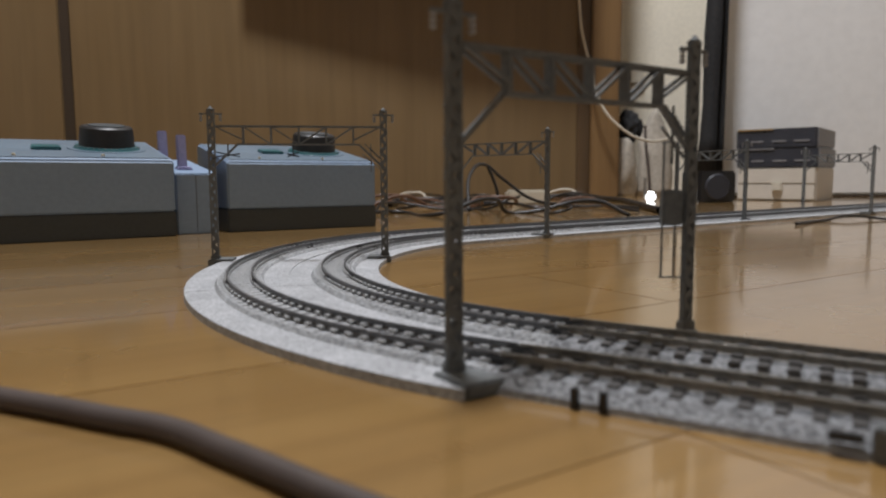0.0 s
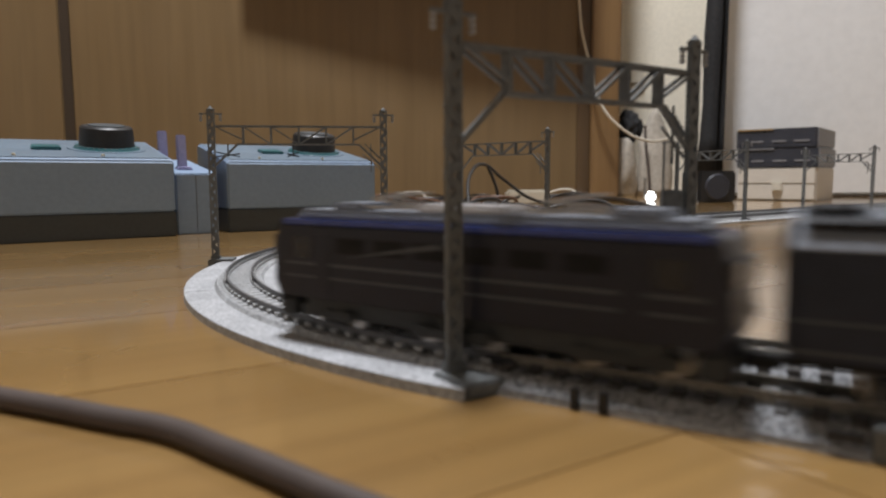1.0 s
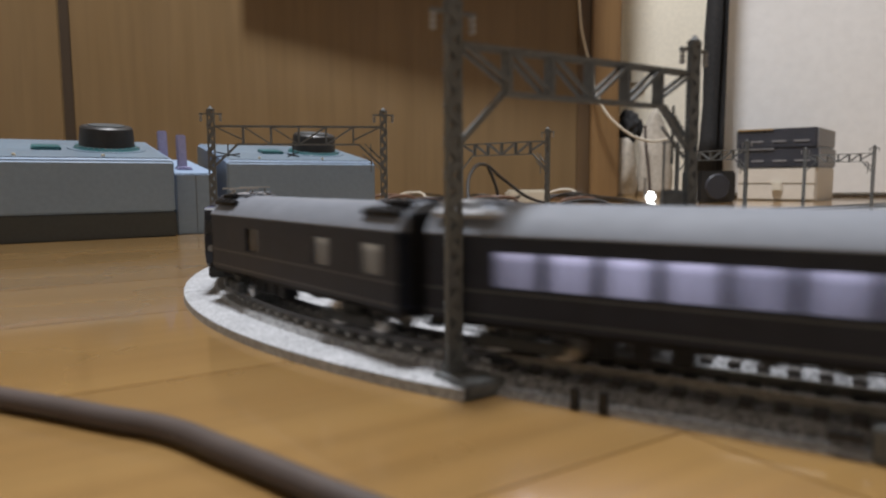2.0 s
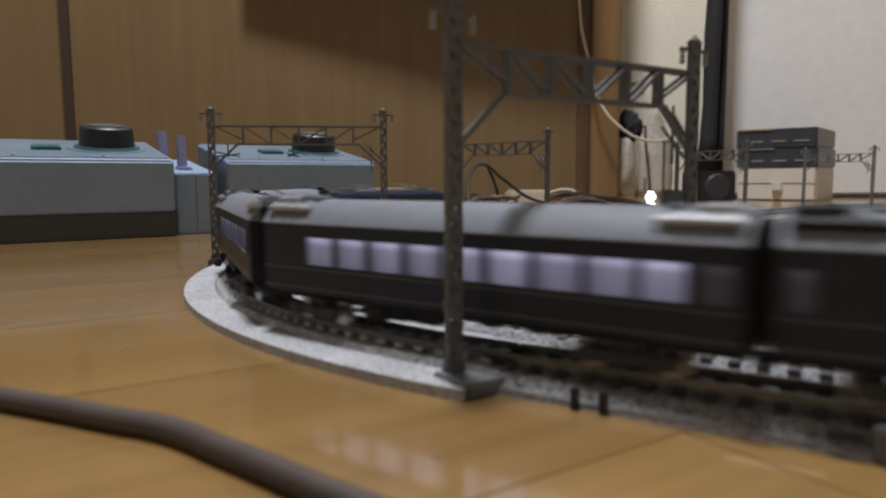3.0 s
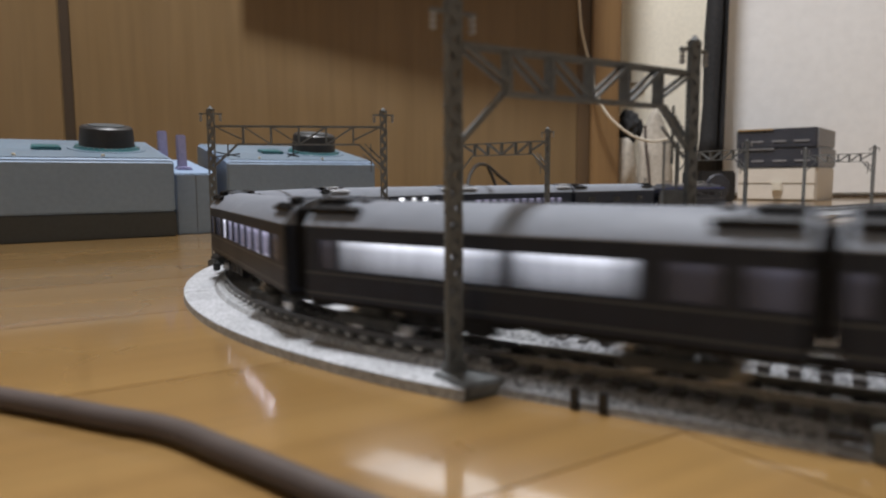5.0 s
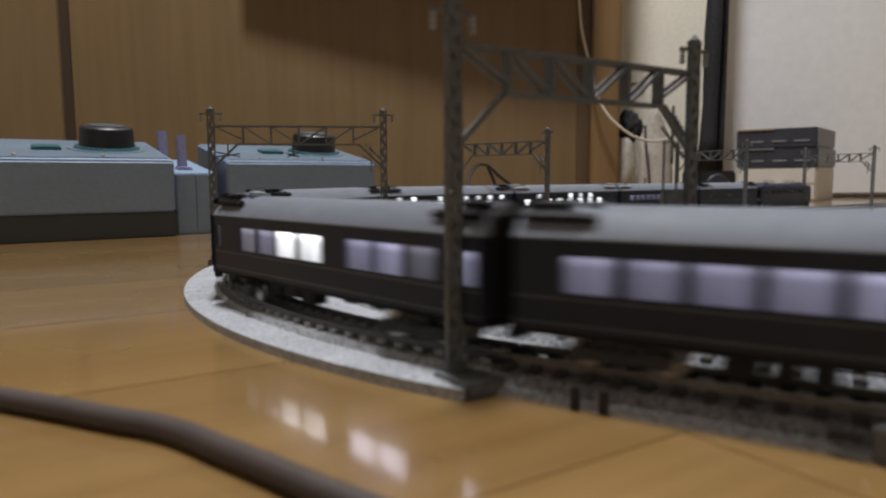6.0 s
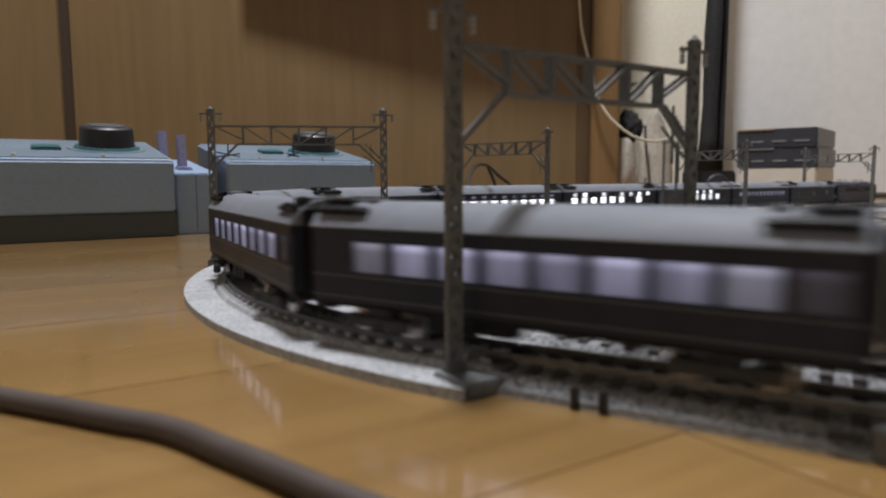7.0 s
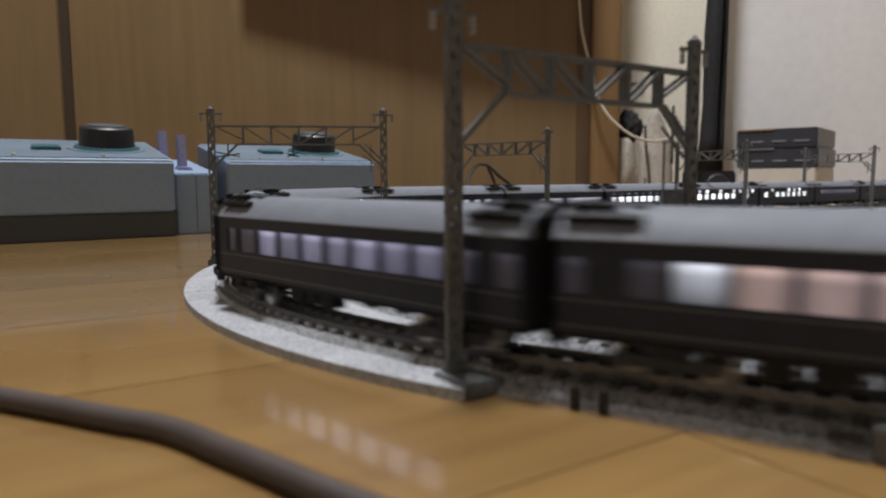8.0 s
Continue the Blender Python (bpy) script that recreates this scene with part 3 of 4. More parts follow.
    one_box("floor_pan", M_UNDER, t, (-h, h, -w + 0.001, w - 0.001, Z_SILL - 0.0012, Z_SILL + 0.0004))
    rng = random.Random(int(length * 1e5) + len(wins))
    x = 0.003
    while x < 0.019:
        ln = 0.004 + 0.004 * rng.random()
        for sgn in (-1, 1):
            one_box("equipment_box", M_UNDER, t, (x, x + ln, *sorted((sgn * 0.0030, sgn * (w - 0.0012))), 0.0020 + 0.0010 * rng.random(), Z_SILL - 0.001), 0.0003)
        x += ln + 0.0012
    for x in (-0.018, -0.007):
        one_box("equipment_box", M_BOGIE, t, (x - 0.0022, x + 0.0022, -0.0040, 0.0040, 0.0036, Z_SILL - 0.001), 0.0003)
    return t, [bogie(t, length / 2 - BOGIE), bogie(t, -length / 2 + BOGIE)]


def locomotive(length):
    t = thing("electric_locomotive", "dark blue model electric locomotive with silver roof gear", "locomotive", group="cars of the train")
    h, w = length / 2 - 0.005, CAR_W / 2
    ze = 0.0236
    bm = bmesh.new()
    pr = [(-w, 0.0062), (-w, ze - 0.0008), (-w + 0.0012, ze + 0.0008), (w - 0.0012, ze + 0.0008), (w, ze - 0.0008), (w, 0.0062)]
    extrude_x(bm, pr, -h + 0.003, h - 0.003)
    part("body", bm, M_LOCO, t, "glossy dark blue body shell")
    for sx in (-1, 1):
        bm = bmesh.new()
        nose = [(0.0, 0.0055), (0.0012, 0.0062), (0.0030, 0.0100), (0.0026, 0.0150), (0.0010, ze), (0.0, ze + 0.0008)]
        a = [bm.verts.new((sx * (h - 0.003 + px), -w + 0.0002, z)) for px, z in nose]
        b = [bm.verts.new((sx * (h - 0.003 + px), w - 0.0002, z)) for px, z in nose]
        for i in range(5):
            bm.faces.new((a[i], a[i + 1], b[i + 1], b[i]))
        bm.faces.new(a), bm.faces.new(b), bm.faces.new((a[0], a[-1], b[-1], b[0]))
        part("cab_front", bm, M_LOCO, t, "dark blue sloping cab end")
        for y in (-0.0046, 0.0046):
            one_box("windscreen", M_DARKGLASS, t, (*sorted((sx * (h - 0.0012), sx * (h + 0.0001))), y - 0.0036, y + 0.0036, 0.0158, 0.0205), 0.0002)
        for y in (-0.0062, 0.0062):
            bm = bmesh.new()
            cyl(bm, 0.0011, 0.0011, 0.0012, pose(sx * (h - 0.0002), y, 0.0112, 0, 90), 12)
            part("headlight", bm, M_INSUL, t, "pale round headlight")
        for sgn in (-1, 1):
            one_box("cab_window", M_DARKGLASS, t, (*sorted((sx * (h - 0.007), sx * (h - 0.0125))), *sorted((sgn * (w - 0.0005), sgn * (w + 0.00012))), 0.0155, 0.0205), 0.0001)
            one_box("cab_door", M_LOCO, t, (*sorted((sx * (h - 0.014), sx * (h - 0.0185))), *sorted((sgn * (w - 0.0005), sgn * (w + 0.00015))), 0.0075, 0.0212), 0.0001)
        one_box("snow_plough", M_BOGIE, t, (*sorted((sx * (h - 0.006), sx * (h - 0.0005))), -0.0075, 0.0075, 0.0012, 0.0055), 0.0006)
        one_box("coupler", M_UNDER, t, (*sorted((sx * (h - 0.001), sx * (h + 0.0062))), -0.0016, 0.0016, 0.003, 0.0052), 0.0004)
    for sgn in (-1, 1):
        for z, dz in ((0.0142, 0.0006), (0.0112, 0.0005)):
            one_box("stripe", M_STRIPE, t, (-h + 0.004, h - 0.004, *sorted((sgn * (w - 0.0002), sgn * (w + 0.0001))), z - dz / 2, z + dz / 2), label="thin pale stripe")
        for i in range(6):
            x = -0.0275 + i * 0.011
            one_box("side_louvre", M_UNDER, t, (x - 0.0042, x + 0.0042, *sorted((sgn * (w - 0.0003), sgn * (w + 0.0001))), 0.0170, 0.0205), 0.0001)
        # roof edge bar that carries the painted lamp highlight
        bm = bmesh.new()
        bar(bm, (-h + 0.0035, sgn * (w - 0.0006), ze + 0.0002), (h - 0.0035, sgn * (w - 0.0006), ze + 0.0002), 0.0016, 0.0012)
        part("cant_rail", bm, M_LOCOGLINT, t, "blue edge under the roof with the lamp highlight painted in")
        bm = bmesh.new()
        vs = [bm.verts.new((x, sgn * (w + d), z)) for d in (-0.0003, 0.00018) for x, z in ((0.030, 0.0160), (0.004, 0.0205), (0.002, 0.0196))]
        bm.faces.new(vs[:3]), bm.faces.new(vs[3:])
        for q in range(3):
            bm.faces.new((vs[q], vs[(q + 1) % 3], vs[3 + (q + 1) % 3], vs[3 + q]))
        part("emblem", bm, M_STRIPE, t, "pale slanting swoosh on the side")
        one_box("side_skirt", M_BOGIE, t, (-0.042, 0.042, *sorted((sgn * (w - 0.0022), sgn * (w - 0.0006))), 0.0022, 0.0064), 0.0004)
    bm = bmesh.new()
    box(bm, -h + 0.006, h - 0.006, -w + 0.0014, w - 0.0014, ze, ze + 0.0030, bevel=0.0011)
    part("roof", bm, M_ROOF, t, "silver grey roof")
    for i, (x0, x1) in enumerate(((-0.040, -0.030), (-0.010, 0.012), (0.026, 0.036))):
        one_box("roof_hatch", M_SILVER if i == 1 else M_ROOF, t, (x0, x1, -0.0055, 0.0055, ze + 0.0026, ze + 0.0046), 0.0007)
    for cx in (-0.022, 0.020):
        zb = ze + 0.0038
        bm = bmesh.new()
        for y in (-0.0045, 0.0045):
            bar(bm, (cx - 0.009, y, zb), (cx + 0.009, y, zb), 0.0006)
        for dx in (-0.0085, 0.0085):
            bar(bm, (cx + dx, -0.0050, zb), (cx + dx, 0.0050, zb), 0.0006)
        pan = part("pantograph", bm, M_STEEL, t, "folded metal pantograph")
        for y in (-0.0045, 0.0045):
            for p0, p1 in (((cx - 0.008, y, zb + 0.0003), (cx + 0.005, y * 0.7, zb + 0.0018)), ((cx + 0.005, y * 0.7, zb + 0.0018), (cx - 0.004, y * 0.9, zb + 0.003))):
                bm = bmesh.new()
                bar(bm, p0, p1, 0.0005)
                part("arm", bm, M_STEEL, pan)
        for dx in (-0.004, -0.0025):
            bm = bmesh.new()
            bar(bm, (cx + dx, -0.0062, zb + 0.003), (cx + dx, 0.0062, zb + 0.003), 0.0005)
            part("contact_strip", bm, M_STEEL, pan)
    return t, [bogie(t, length / 2 - 0.023), bogie(t, 0.0), bogie(t, -length / 2 + 0.023)]


def window_row(x0, n, pitch, width, mat):
    return [(x0 - i * pitch, width, mat) for i in range(n)]


def make_train():
    """Every vehicle with its length, from the front."""
    cars = [(*locomotive(0.1143), 0.1143)]
    dark = "dark navy model sleeping car with silver grey roof, "
    dimmer = dark + "softly lit windows"
    P, PW = 0.0102, 0.0092
    plans = [
        ("dark navy model generator van with unlit windows and grey roof", 0.1019, [(0.02, 0.008, M_DARKGLASS), (-0.0182, 0.0078, M_REFLWARM), (-0.0392, 0.0078, M_REFLWARM)], "dark"),
        (dark + "lit windows", 0.1116, window_row(0.0350, 8, P, PW, M_LIT) + [(-0.0470, 0.006, M_LITDIM)], "row"),
        (dimmer, 0.1160, window_row(0.0368, 8, P, PW, M_LIT) + [(-0.0435, 0.0075, M_LIT), (-0.0518, 0.0062, M_LITDIM)], "berths"),
        (dark + "lit windows", 0.1160, [(0.0530, 0.0040, M_LITDIM)] + window_row(0.0363, 8, P, PW, M_LIT) + [(-0.0437, 0.0072, M_LIT), (-0.0520, 0.0064, M_LITBRIGHT)], "berths"),
        (dark + "bluish lit windows", 0.1178, [(0.0540, 0.0045, M_LITMID), (0.0410, 0.0130, M_LITDIM), (0.0282, 0.0080, M_LITBRIGHT)] + window_row(0.0174, 5, P, PW, M_LIT) + [(-0.0345, 0.0095, M_LIT), (-0.0452, 0.0090, M_LITDIM)], "corridor"),
        ("dark navy model lounge car with bright white window band", 0.1061, [(0.0448, 0.0055, M_LITDIM), (0.0209, 0.041, M_LITWHITE), (-0.0137, 0.024, M_LITWHITE)] + window_row(-0.0345, 2, 0.012, 0.009, M_LITDIM), "band"),
        ("dark navy model lounge car with a bright window block", 0.1140, [(0.0534, 0.0040, M_LITDIM), (0.0348, 0.0094, M_LITMID), (0.0248, 0.0098, M_LIT)] + window_row(0.0146, 2, 0.0116, 0.0112, M_LITBLOCK) + window_row(-0.0173, 2, 0.0107, 0.0102, M_LIT) + [(-0.0385, 0.0094, M_LITMID), (-0.0510, 0.0060, M_LIT)], "dots"),
        (dimmer, 0.1138, window_row(0.0410, 8, 0.0109, 0.0096, M_LIT) + [(-0.0467, 0.0062, M_LITDIM), (-0.0531, 0.0040, M_LITDIM)], "berths"),
        (dimmer, 0.1110, [(0.0374, 0.0094, M_LITMID)] + window_row(0.0264, 6, 0.0109, 0.0096, M_LIT) + [(-0.0381, 0.0086, M_LITMID), (-0.0474, 0.0080, M_LITDIM)], "berths"),
        (dimmer, 0.1146, [(0.0490, 0.0045, M_LITDIM), (0.0404, 0.0088, M_LITDIM)] + window_row(0.0301, 7, P, PW, M_LIT) + [(-0.0420, 0.0062, M_LITDIM), (-0.0515, 0.0062, M_LITDIM)], "berths"),
        ("dark navy model dining car with rosy lit windows", 0.1150, [(0.0525, 0.0045, M_LITDIM), (0.0400, 0.0070, M_LITDIM), (0.0315, 0.0086, M_LITWHITE)] + window_row(0.0224, 7, 0.0094, 0.0086, M_LITROSE), "band"),
    ]
    for i, (label, ln, wins, berths) in enumerate(plans):
        t, bs = coach(label, ln, wins, berths, M_STRIPDIM if label == dimmer else M_STRIP, M_LOUVRE if i in (1, 2) else M_UNDER)
        cars.append((t, bs, ln))
    return cars


# ---------------------------------------------------------------- build
lay_track()
PORTALS = (((0.060, 0.165), (0.002, 0.127)), ((-0.028, 0.325), (-0.106, 0.314)), ((0.069, 0.449), (0.013, 0.499)),
           ((0.268, 0.602), (0.230, 0.668)), ((0.450, 0.712), (0.410, 0.772)))
for i, (inner, outer) in enumerate(PORTALS):
    portal(inner, outer, "grey lattice portal for overhead wires standing over the tracks", i == 0, i == 1)
near_portal = bpy.data.objects["catenary_portal"]
to_portal = near_portal.matrix_basis.inverted()
bm = bmesh.new()
box(bm, -0.0024, 0.0024, -0.0016, 0.0016, 0, 0.0086, bevel=0.0004, m=to_portal @ block(0.0556, 0.1650, 0.0278))
box(bm, 0.0, 0.0034, -0.0006, 0.0006, 0.004, 0.0052, m=to_portal @ block(0.0556, 0.1650, 0.0278))
part("switch_cabinet", bm, M_POST, near_portal, "grey line equipment box")
for dx in (-0.0021, 0.0010):
    bm = bmesh.new()
    bar(bm, to_portal @ Vector((0.0556 + dx, 0.1650, 0.0150)), to_portal @ Vector((0.0556 + dx, 0.1650, 0.0480)), 0.0004)
    part("drop_rod", bm, M_POST, near_portal)
bm = bmesh.new()
bar(bm, to_portal @ Vector((0.0530, 0.1650, 0.0150)), to_portal @ Vector((0.0600, 0.1650, 0.0150)), 0.0004)
bar(bm, to_portal @ Vector((0.0530, 0.1650, 0.0478)), to_portal @ Vector((0.0600, 0.1650, 0.0478)), 0.0004)
part("rod_bracket", bm, M_POST, near_portal)


def feeder():
    x, y, h = spot(-0.0622, 0.0125)
    t = thing("feeder_plug", "dark grey feeder plug clipped to the track side", "plug", Matrix.Translation((x, y, 0)) @ Matrix.Rotation(h, 4, "Z"))
    one_box("housing", M_POST, t, (-0.0016, 0.0012, -0.0022, 0.0006, 0.0, 0.0052), 0.0004)
    one_box("slot", M_BLACK, t, (0.0022, 0.0066, -0.0012, 0.0004, 0.0024, 0.0036), 0.0002)
    x, y, h = spot(-0.0205, 0.0123)
    c = thing("track_clip", "black two-legged clip joining the track bases", "clip", Matrix.Translation((x, y, 0)) @ Matrix.Rotation(h, 4, "Z"))
    for dx in (-0.0025, 0.0025):
        one_box("leg", M_BLACK, c, (dx - 0.0007, dx + 0.0007, -0.0006, 0.0006, 0.0, 0.0038), 0.0002)


feeder()
TRAIN = make_train()


def controller(m):
    """A wedge-shaped speed controller: local x along the front edge, y backwards."""
    W, D = 0.122, 0.105
    KNOB = (0.086, 0.048)
    t = thing("speed_controller", "grey plastic model railway speed controller with black knob", "controller", m, "speed controllers")
    bm = bmesh.new()
    box(bm, 0, W, 0.0, D, 0.0, 0.0176, bevel=0.001)
    part("plinth", bm, M_CHAR, t, "charcoal lower shell")
    bm = bmesh.new()
    pr = [(0.0, 0.0176), (0.0, 0.0522), (0.0016, 0.0538), (D - 0.004, 0.0703), (D, 0.068), (D, 0.0176)]
    a = [bm.verts.new((0.0004, y, z)) for y, z in pr]
    b = [bm.verts.new((W - 0.0004, y, z)) for y, z in pr]
    for i in range(6):
        bm.faces.new((a[i], a[(i + 1) % 6], b[(i + 1) % 6], b[i]))
    bm.faces.new(a), bm.faces.new(b)
    bmesh.ops.bevel(bm, geom=list(bm.edges), offset=0.0014, segments=3, affect="EDGES", clamp_overlap=True)
    part("body", bm, M_GREY, t, "grey sloping upper shell")
    tilt = math.atan2(0.0165, D - 0.0056)
    top = Matrix.Translation((0, 0.0016, 0.0540)) @ Matrix.Rotation(tilt, 4, "X")
    bm = bmesh.new()
    box(bm, 0.003, W - 0.003, 0.0015, 0.097, -0.001, 0.0004, bevel=0.0003, m=top)
    part("panel", bm, M_GREYTOP, t, "pale grey glossy control panel")
    bm = bmesh.new()
    cyl(bm, 0.0225, 0.0205, 0.0026, top @ Matrix.Translation((*KNOB, 0.0016)), 40)
    part("dial_ring", bm, M_TEAL, t, "teal dial ring")
    bm = bmesh.new()
    cyl(bm, 0.0262, 0.0258, 0.0008, top @ Matrix.Translation((*KNOB, 0.0006)), 48)
    part("dial_plate", bm, M_GREYTOP, t, "pale grey round dial plate")
    bm = bmesh.new()
    for i in range(15):
        a = radians(200 + i * 10)
        box(bm, 0.0205, 0.0225, -0.0003, 0.0003, 0.0026, 0.0030, m=top @ Matrix.Translation((*KNOB, 0)) @ Matrix.Rotation(a, 4, "Z"))
    part("dial_marks", bm, M_INSUL, t, "pale scale marks")
    bm = bmesh.new()
    cyl(bm, 0.0185, 0.0175, 0.013, top @ Matrix.Translation((*KNOB, 0.0092)), 48)
    cyl(bm, 0.0175, 0.0160, 0.0012, top @ Matrix.Translation((*KNOB, 0.0163)), 48)
    k = part("knob", bm, M_BLACK, t, "black round knob")
    bm = bmesh.new()
    cyl(bm, 0.0125, 0.0122, 0.0008, top @ Matrix.Translation((*KNOB, 0.0173)), 40)
    part("knob_cap", bm, M_CHAR, k, "grey cap disc")
    bm = bmesh.new()
    box(bm, 0.038, 0.056, 0.036, 0.052, 0.0, 0.0026, bevel=0.0008, m=top)
    box(bm, 0.042, 0.051, 0.040, 0.047, 0.002, 0.0075, bevel=0.0008, m=top @ pose(0, 0, 0, 0, 8))
    part("switch", bm, M_TEAL, t, "teal direction switch")
    for x in (0.027, 0.078):
        bm = bmesh.new()
        cyl(bm, 0.0014, 0.0012, 0.002, top @ Matrix.Translation((x, 0.006, 0.001)), 12)
        part("pilot_lamp", bm, M_TAP, t, "tiny pale pilot lamp")
    return t


controller(block(-0.2896, 0.4108, 0, 33.3))
controller(block(-0.1606, 0.5067, 0, 31))


def lever_box():
    t = thing("point_switch_box", "grey point switch box with two lilac levers", "switch box", block(-0.1915, 0.4885, 0, 35))
    bm = bmesh.new()
    pr = [(0, 0), (0, 0.0440), (0.004, 0.0452), (0.075, 0.0560), (0.075, 0)]
    a = [bm.verts.new((0, y, z)) for y, z in pr]
    b = [bm.verts.new((0.0285, y, z)) for y, z in pr]
    for i in range(5):
        bm.faces.new((a[i], a[(i + 1) % 5], b[(i + 1) % 5], b[i]))
    bm.faces.new(a), bm.faces.new(b)
    bmesh.ops.bevel(bm, geom=list(bm.edges), offset=0.0008, segments=2, affect="EDGES", clamp_overlap=True)
    part("body", bm, M_GREY, t)
    one_box("seam", M_CHAR, t, (0.0138, 0.0142, -0.0002, 0.002, 0.002, 0.0430))
    for x, y, z in ((0.0033, 0.0483, 0.0510), (0.0099, 0.0193, 0.0465)):
        bm = bmesh.new()
        box(bm, x - 0.0034, x + 0.0034, -0.0018, 0.0018, 0.0, 0.0265, bevel=0.0008, m=pose(0, y, z, -6))
        box(bm, x - 0.0050, x + 0.0060, -0.0060, 0.0040, -0.002, 0.0030, bevel=0.0010, m=pose(0, y, z, 8))
        part("lever", bm, M_LILAC, t, "lilac flat lever")
    return t


lever_box()

# power cord near the camera
power_cable = thing("power_cable", "dark brown round mains cable lying on the floor", "cable")
sheath = tube("sheath", [(-0.3000, 0.2050, 0.0019), (-0.1600, 0.1480, 0.0019), (-0.0770, 0.1142, 0.0019), (-0.0640, 0.1088, 0.0019), (-0.0522, 0.1036, 0.0019), (-0.0415, 0.0990, 0.0019), (-0.0302, 0.0906, 0.0019), (-0.0207, 0.0832, 0.0019), (-0.0124, 0.0765, 0.0019), (0.0300, 0.0470, 0.0019), (0.1200, -0.0200, 0.0019)], 0.0019, M_CABLE, "dark brown rubber sheath", "")
sheath.parent = power_cable


def drawers():
    t = thing("drawer_box", "cream two-drawer storage box standing on the floor", "drawers", block(0.519, 1.20, 0, -40))
    W, D = 0.125, 0.14
    one_box("carcass", M_DRAWER, t, (0, W, 0.004, D, 0.0, 0.056), 0.002)
    for z in (0.002, 0.029):
        one_box("drawer_front", M_DRAWER, t, (0.002, W - 0.002, 0.0, 0.004, z, z + 0.025), 0.001)
    one_box("handle", M_TAP, t, (0.058, 0.074, -0.006, 0.001, 0.016, 0.033), 0.002)
    return t


drawers()
for i, z in enumerate((0.0562, 0.0892)):
    t = thing("storage_case", "black plastic storage case with pale label marks stacked on the drawers", "case", block(0.517 - 0.002 * i, 1.20 + 0.001 * i, z, -40), "stacked cases")
    one_box("shell", M_CASE, t, (0, 0.127, 0.003, 0.14, 0.0, 0.0325), 0.0015)
    one_box("side_panel", M_CASESIDE, t, (0.1265, 0.1285, 0.006, 0.138, 0.002, 0.031), 0.0005)
    one_box("lid_rim", M_TAPE if i else M_CASESIDE, t, (0.002, 0.06, 0.001, 0.004, 0.0300, 0.0325), 0.0004)
    for j in range(3):
        one_box("label_bar", M_CASESIDE, t, (0.024 + j * 0.034, 0.044 + j * 0.036, 0.0018, 0.0031, 0.010, 0.0125))

t = thing("loudspeaker", "small black loudspeaker box on the floor", "speaker", block(0.403, 1.07, 0, 6))
one_box("cabinet", M_BLACK, t, (0, 0.062, 0, 0.06, 0, 0.050), 0.003)
bm = bmesh.new()
cyl(bm, 0.021, 0.019, 0.003, pose(0.031, -0.001, 0.025, 90), 32)
part("cone", bm, M_CASE, t, "dark round cone")

bm = bmesh.new()
n = 14
rows = []
for i in range(n + 1):
    f = i / n
    rows.append([bm.verts.new((x, 1.30 + y, z)) for x, y, z in ((0.502 - 0.022 * (1 - f) ** 3 + 0.004 * math.sin(i * 1.1), 0.0, 0.05 + f * 0.9), (0.515, -0.018 + 0.004 * math.sin(i), 0.05 + f * 0.9),
                                                              (0.522, 0.004, 0.05 + f * 0.9), (0.529, -0.014, 0.05 + f * 0.9), (0.530, 0.02, 0.05 + f * 0.9), (0.512, 0.03, 0.05 + f * 0.9))])
for a, b in zip(rows, rows[1:]):
    for j in range(6):
        bm.faces.new((a[j], a[(j + 1) % 6], b[(j + 1) % 6], b[j]))
bm.faces.new(rows[0]), bm.faces.new(rows[-1])
tagged(part("cloth", bm, M_CLOTH, smooth=True), "black cloth hanging down beside the white wall", "cloth")

# cables on the floor by the wall
rng = random.Random(3)
kinds = ((M_WIRE, "black wire lying in a tangle on the floor"), (M_WIREBROWN, "brown wire lying in a tangle on the floor"), (M_WIREPALE, "pale wire lying in a tangle on the floor"))
for i, k in enumerate((0, 0, 1, 0, 1, 0, 1, 0, 0, 1, 2, 0)):
    y0 = 0.74 + 0.055 * i
    x0 = -0.12 + 0.05 * rng.random()
    n = 9 if i != 4 else 6
    pts = [(x0 + (0.020 + 0.022 * y0) * q + 0.02 * rng.uniform(-1, 1), y0 + 0.06 * rng.uniform(-1, 1), 0.002 + (0.018 * rng.random() if q % 3 == 1 else 0)) for q in range(n)]
    tube("wire", pts, 0.0016 if i % 2 else 0.0022, *kinds[k], "wire", "tangled wires")
tube("wire", [(0.29, 0.555, 0.0015), (0.34, 0.60, 0.0015), (0.375, 0.62, 0.004), (0.40, 0.612, 0.0015), (0.405, 0.585, 0.0015), (0.43, 0.575, 0.0015), (0.47, 0.59, 0.0015), (0.53, 0.60, 0.0015)], 0.0013, M_WIRE, "thin black wire lying beside the track", "wire")
tube("wire", [(0.03, 0.80, 0.003), (0.035, 0.86, 0.045), (0.055, 0.9, 0.058), (0.08, 0.92, 0.04), (0.12, 0.92, 0.012), (0.16, 0.93, 0.003)], 0.0022, M_WIRE, "black wire arching up from the floor", "wire", "tangled wires")
tube("wire", [(0.06, 0.90, 0.055), (0.07, 0.9, 0.03), (0.076, 0.9, 0.003)], 0.0022, M_WIRE, "black wire arching up from the floor", "wire", "tangled wires")
tube("wire", [(-0.075, 0.958, 0.004), (-0.024, 1.225, 0.004), (0.046, 0.986, 0.004), (0.105, 1.080, 0.004), (0.241, 1.336, 0.004), (0.290, 1.174, 0.004), (0.264, 0.915, 0.004), (0.240, 0.750, 0.004)], 0.0040, M_WIRE, "thick black cable lying along the wall", "wire", "tangled wires")
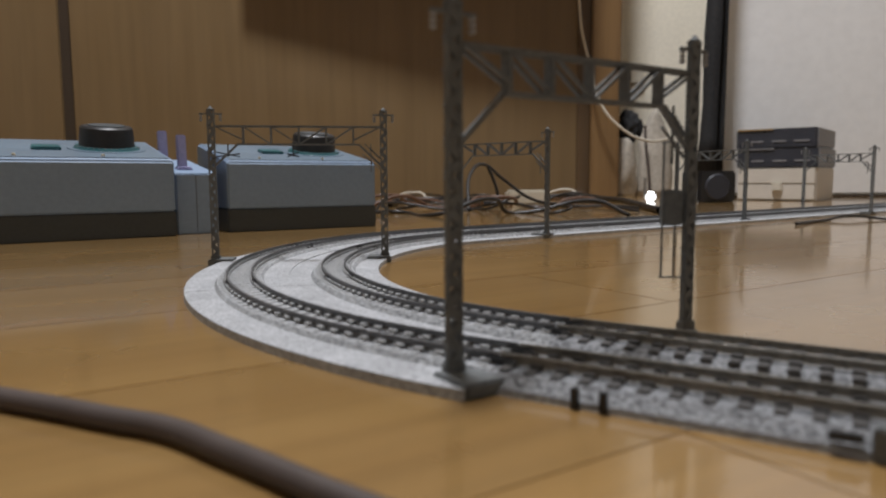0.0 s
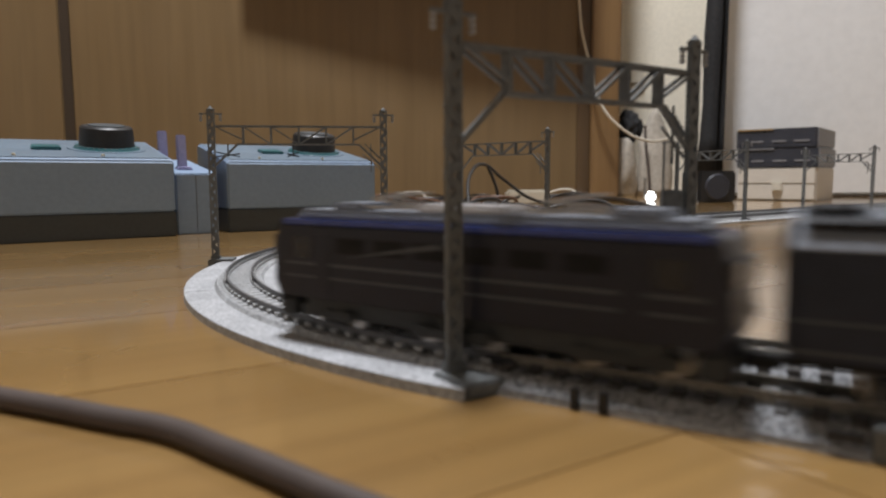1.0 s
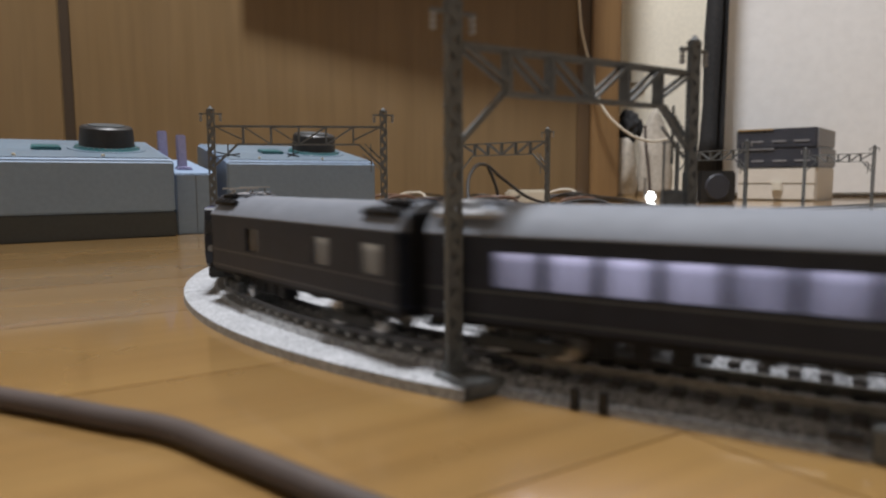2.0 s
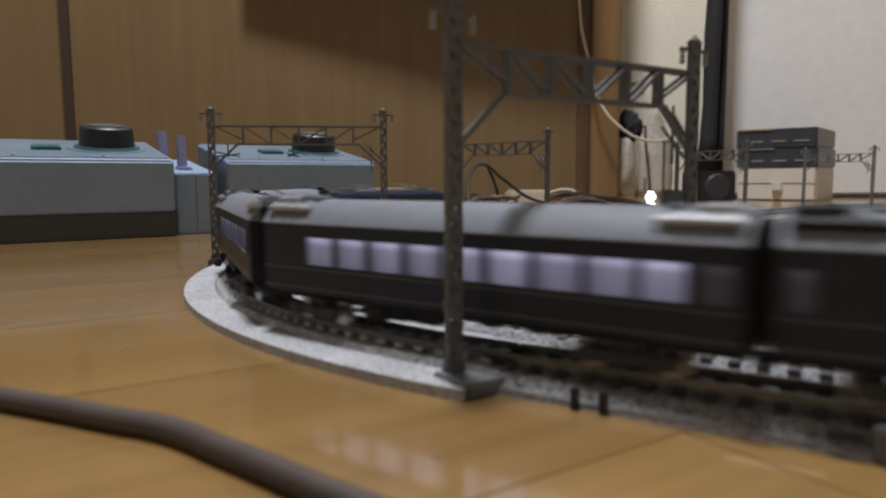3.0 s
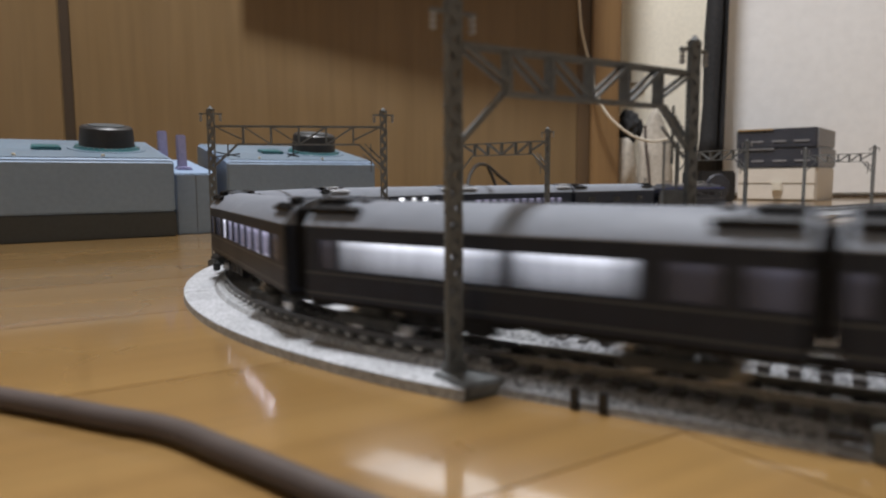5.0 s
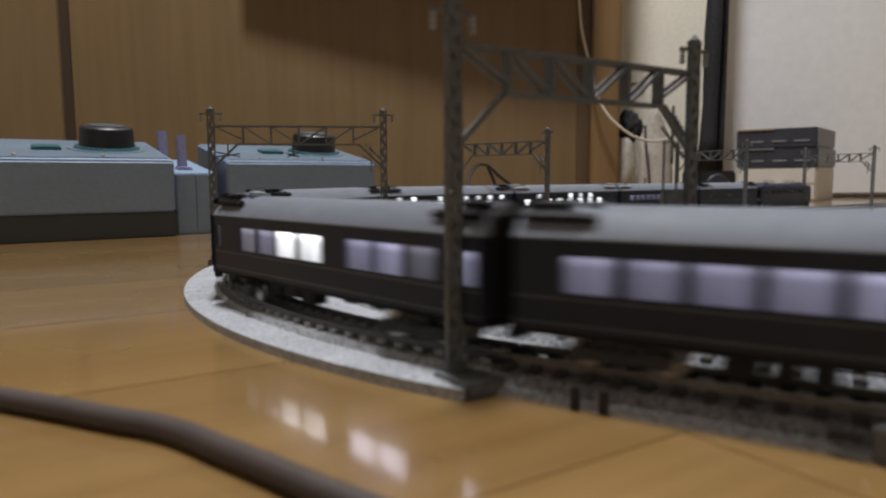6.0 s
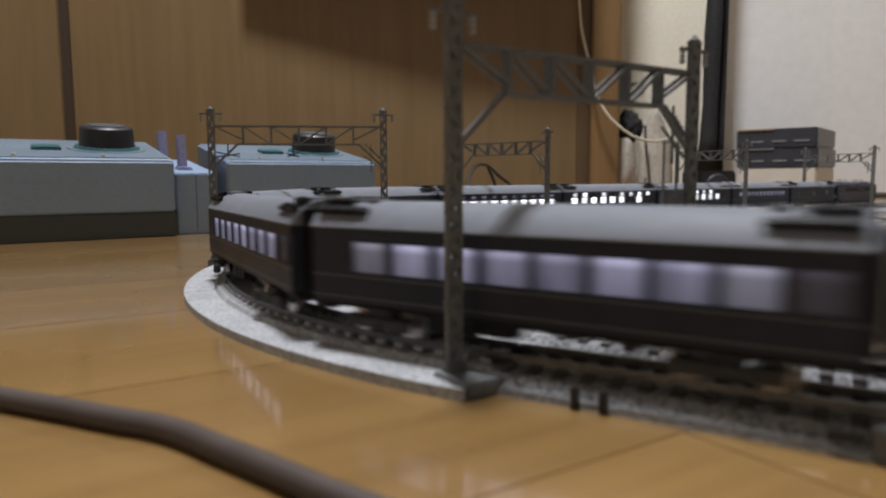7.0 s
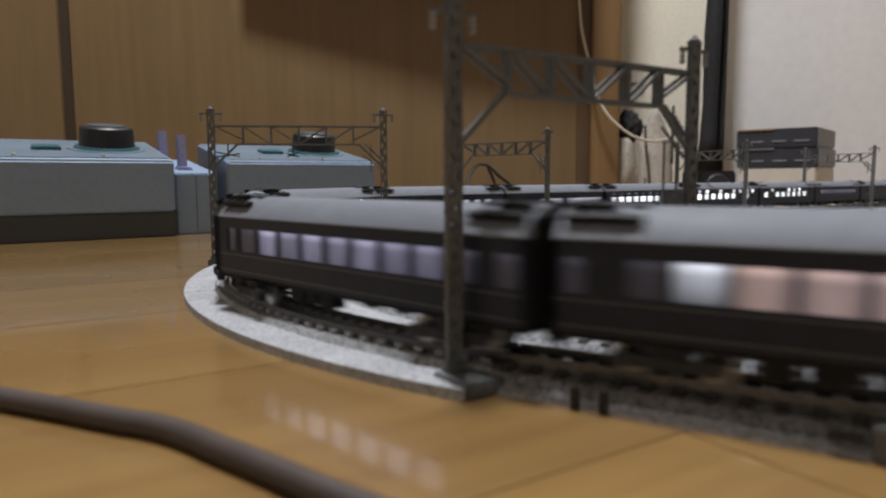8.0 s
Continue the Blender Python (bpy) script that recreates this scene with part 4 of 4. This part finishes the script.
tube("white_cord", [(0.28, 1.43, 0.62), (0.285, 1.43, 0.36), (0.303, 1.425, 0.275), (0.32, 1.41, 0.20), (0.36, 1.40, 0.145), (0.42, 1.40, 0.115), (0.47, 1.41, 0.12)], 0.0028, M_WIREPALE, "pale cord hanging beside the door post", "cord")
t = thing("power_strip", "ivory power strip on the floor among wires", "power strip", block(0.10, 1.02, 0, 8))
one_box("body", M_TAP, t, (0, 0.06, 0, 0.03, 0, 0.022), 0.003)


def hanging_bag(m, w, h):
    bm = bmesh.new()
    rows = []
    for i in range(13):
        f = i / 12
        half = w * (0.46 + 0.05 * math.sin(f * 9) if f < 0.5 else 0.09 + 0.38 * math.sqrt(max(0.0, 1 - ((f - 0.5) / 0.5) ** 2)))
        rows.append([bm.verts.new((half * math.cos(a) * (1 + 0.08 * math.sin(3 * a + i * 0.7)), 0.03 * math.sin(a) * (0.6 + 0.4 * math.sin(f * 3)), f * h)) for a in [k * math.tau / 16 for k in range(16)]])
    for a, b in zip(rows, rows[1:]):
        for j in range(16):
            bm.faces.new((a[j], a[(j + 1) % 16], b[(j + 1) % 16], b[j]))
    bm.faces.new(rows[0]), bm.faces.new(rows[-1])
    for v in bm.verts:
        v.co += 0.005 * noise.noise_vector(v.co * 28 + Vector((w * 90, m.translation.x * 50, 0)))
        v.co.z = max(v.co.z, 0.0)
    ob = part("paper_bag", bm, M_BAG, None, smooth=True)
    ob.matrix_basis = m
    return tagged(ob, "crumpled beige bag standing by the wall", "bag", "beige bags")


hanging_bag(block(0.397, 1.50, 0, 0), 0.062, 0.125)


def cone_bag(m, w, h):
    """A bag that narrows to a tied top."""
    bm = bmesh.new()
    rows = []
    for i in range(13):
        f = i / 12
        half = w * (0.50 - 0.04 * f if f < 0.55 else 0.478 * (1 - (f - 0.55) / 0.45) ** 0.8 + 0.03)
        rows.append([bm.verts.new((half * math.cos(a) * (1 + 0.06 * math.sin(3 * a + i * 0.5)), 0.032 * math.sin(a) * (1 - 0.7 * f), f * h)) for a in [k * math.tau / 20 for k in range(20)]])
    for a, b in zip(rows, rows[1:]):
        for j in range(20):
            bm.faces.new((a[j], a[(j + 1) % 20], b[(j + 1) % 20], b[j]))
    bm.faces.new(rows[0]), bm.faces.new(rows[-1])
    for v in bm.verts:
        v.co += 0.003 * noise.noise_vector(v.co * 30)
        v.co.z = max(v.co.z, 0.0)
    ob = part("paper_bag", bm, M_BAG, None, smooth=True)
    ob.matrix_basis = m
    return tagged(ob, "tall beige bag tied to a point at the top", "bag", "beige bags")


cone_bag(block(0.466, 1.50, 0, 6), 0.078, 0.190)
bm = bmesh.new()
bmesh.ops.create_icosphere(bm, subdivisions=4, radius=1.0)
for v in bm.verts:
    v.co *= 1 + 0.35 * noise.noise(v.co * 2.6) + 0.12 * noise.noise(v.co * 7)
    v.co = Vector((v.co.x * 0.027, v.co.y * 0.02, v.co.z * 0.036))
crumple = part("plastic_sack", bm, M_CLOTH, None, smooth=True)
crumple.matrix_basis = block(0.412, 1.515, 0.150, 0)
tagged(crumple, "crumpled black plastic sack on top of the beige bag", "sack")
tube("dark_cord", [(0.430, 1.455, 0.150), (0.432, 1.450, 0.100), (0.437, 1.445, 0.050), (0.440, 1.440, 0.004)], 0.0030, M_CABLE, "dark brown cord hanging between the beige bags", "cord")
one_box("socket_plate", M_TAP, None, (0.405, 0.462, 1.585, 1.599, 0.255, 0.300), 0.003)
tagged(bpy.data.objects["socket_plate"], "ivory wall socket plate on the beige wall", "socket")
t = thing("night_lamp", "tiny white glowing lamp with a metal stem on the floor", "lamp", block(0.352, 1.15, 0, 0))
one_box("bulb", M_SPARK, t, (-0.009, 0.009, -0.005, 0.005, 0.0, 0.016), 0.004)
one_box("stem", M_STEEL, t, (-0.012, -0.008, -0.002, 0.002, 0.010, 0.040), 0.001)

lay_boards()


# ---------------------------------------------------------------- movement
SPEED = 0.1657


def motions():
    times = [i * 0.1 for i in range(81)]
    back = 0.0
    for t, bogies, length in TRAIN:
        mid = back + length / 2
        base = length / 2 - (PIVOT if back else 0.022)
        rows, turns = [], [[] for _ in bogies]
        along = [b.location.x for b in bogies]
        for u in times:
            s = SPEED * (u - 0.600) - mid
            ax, ay = spot(s + base)[:2]
            bx, by = spot(s - base)[:2]
            yaw = math.atan2(ay - by, ax - bx)
            cx, cy = (ax + bx) / 2, (ay + by) / 2
            rows.append((u, pose(cx, cy, RAIL_Z, 0, 0, math.degrees(yaw))))
            for k in range(len(bogies)):
                gx, gy, hh = spot(s + along[k])
                side = (gy - cy) * math.cos(yaw) - (gx - cx) * math.sin(yaw)
                d = (hh - yaw + math.pi) % (2 * math.pi) - math.pi
                turns[k].append((u, pose(along[k], side, 0, 0, 0, math.degrees(d))))
        walk(t, rows)
        for b, rr in zip(bogies, turns):
            walk(b, rr)
        back += length


motions()
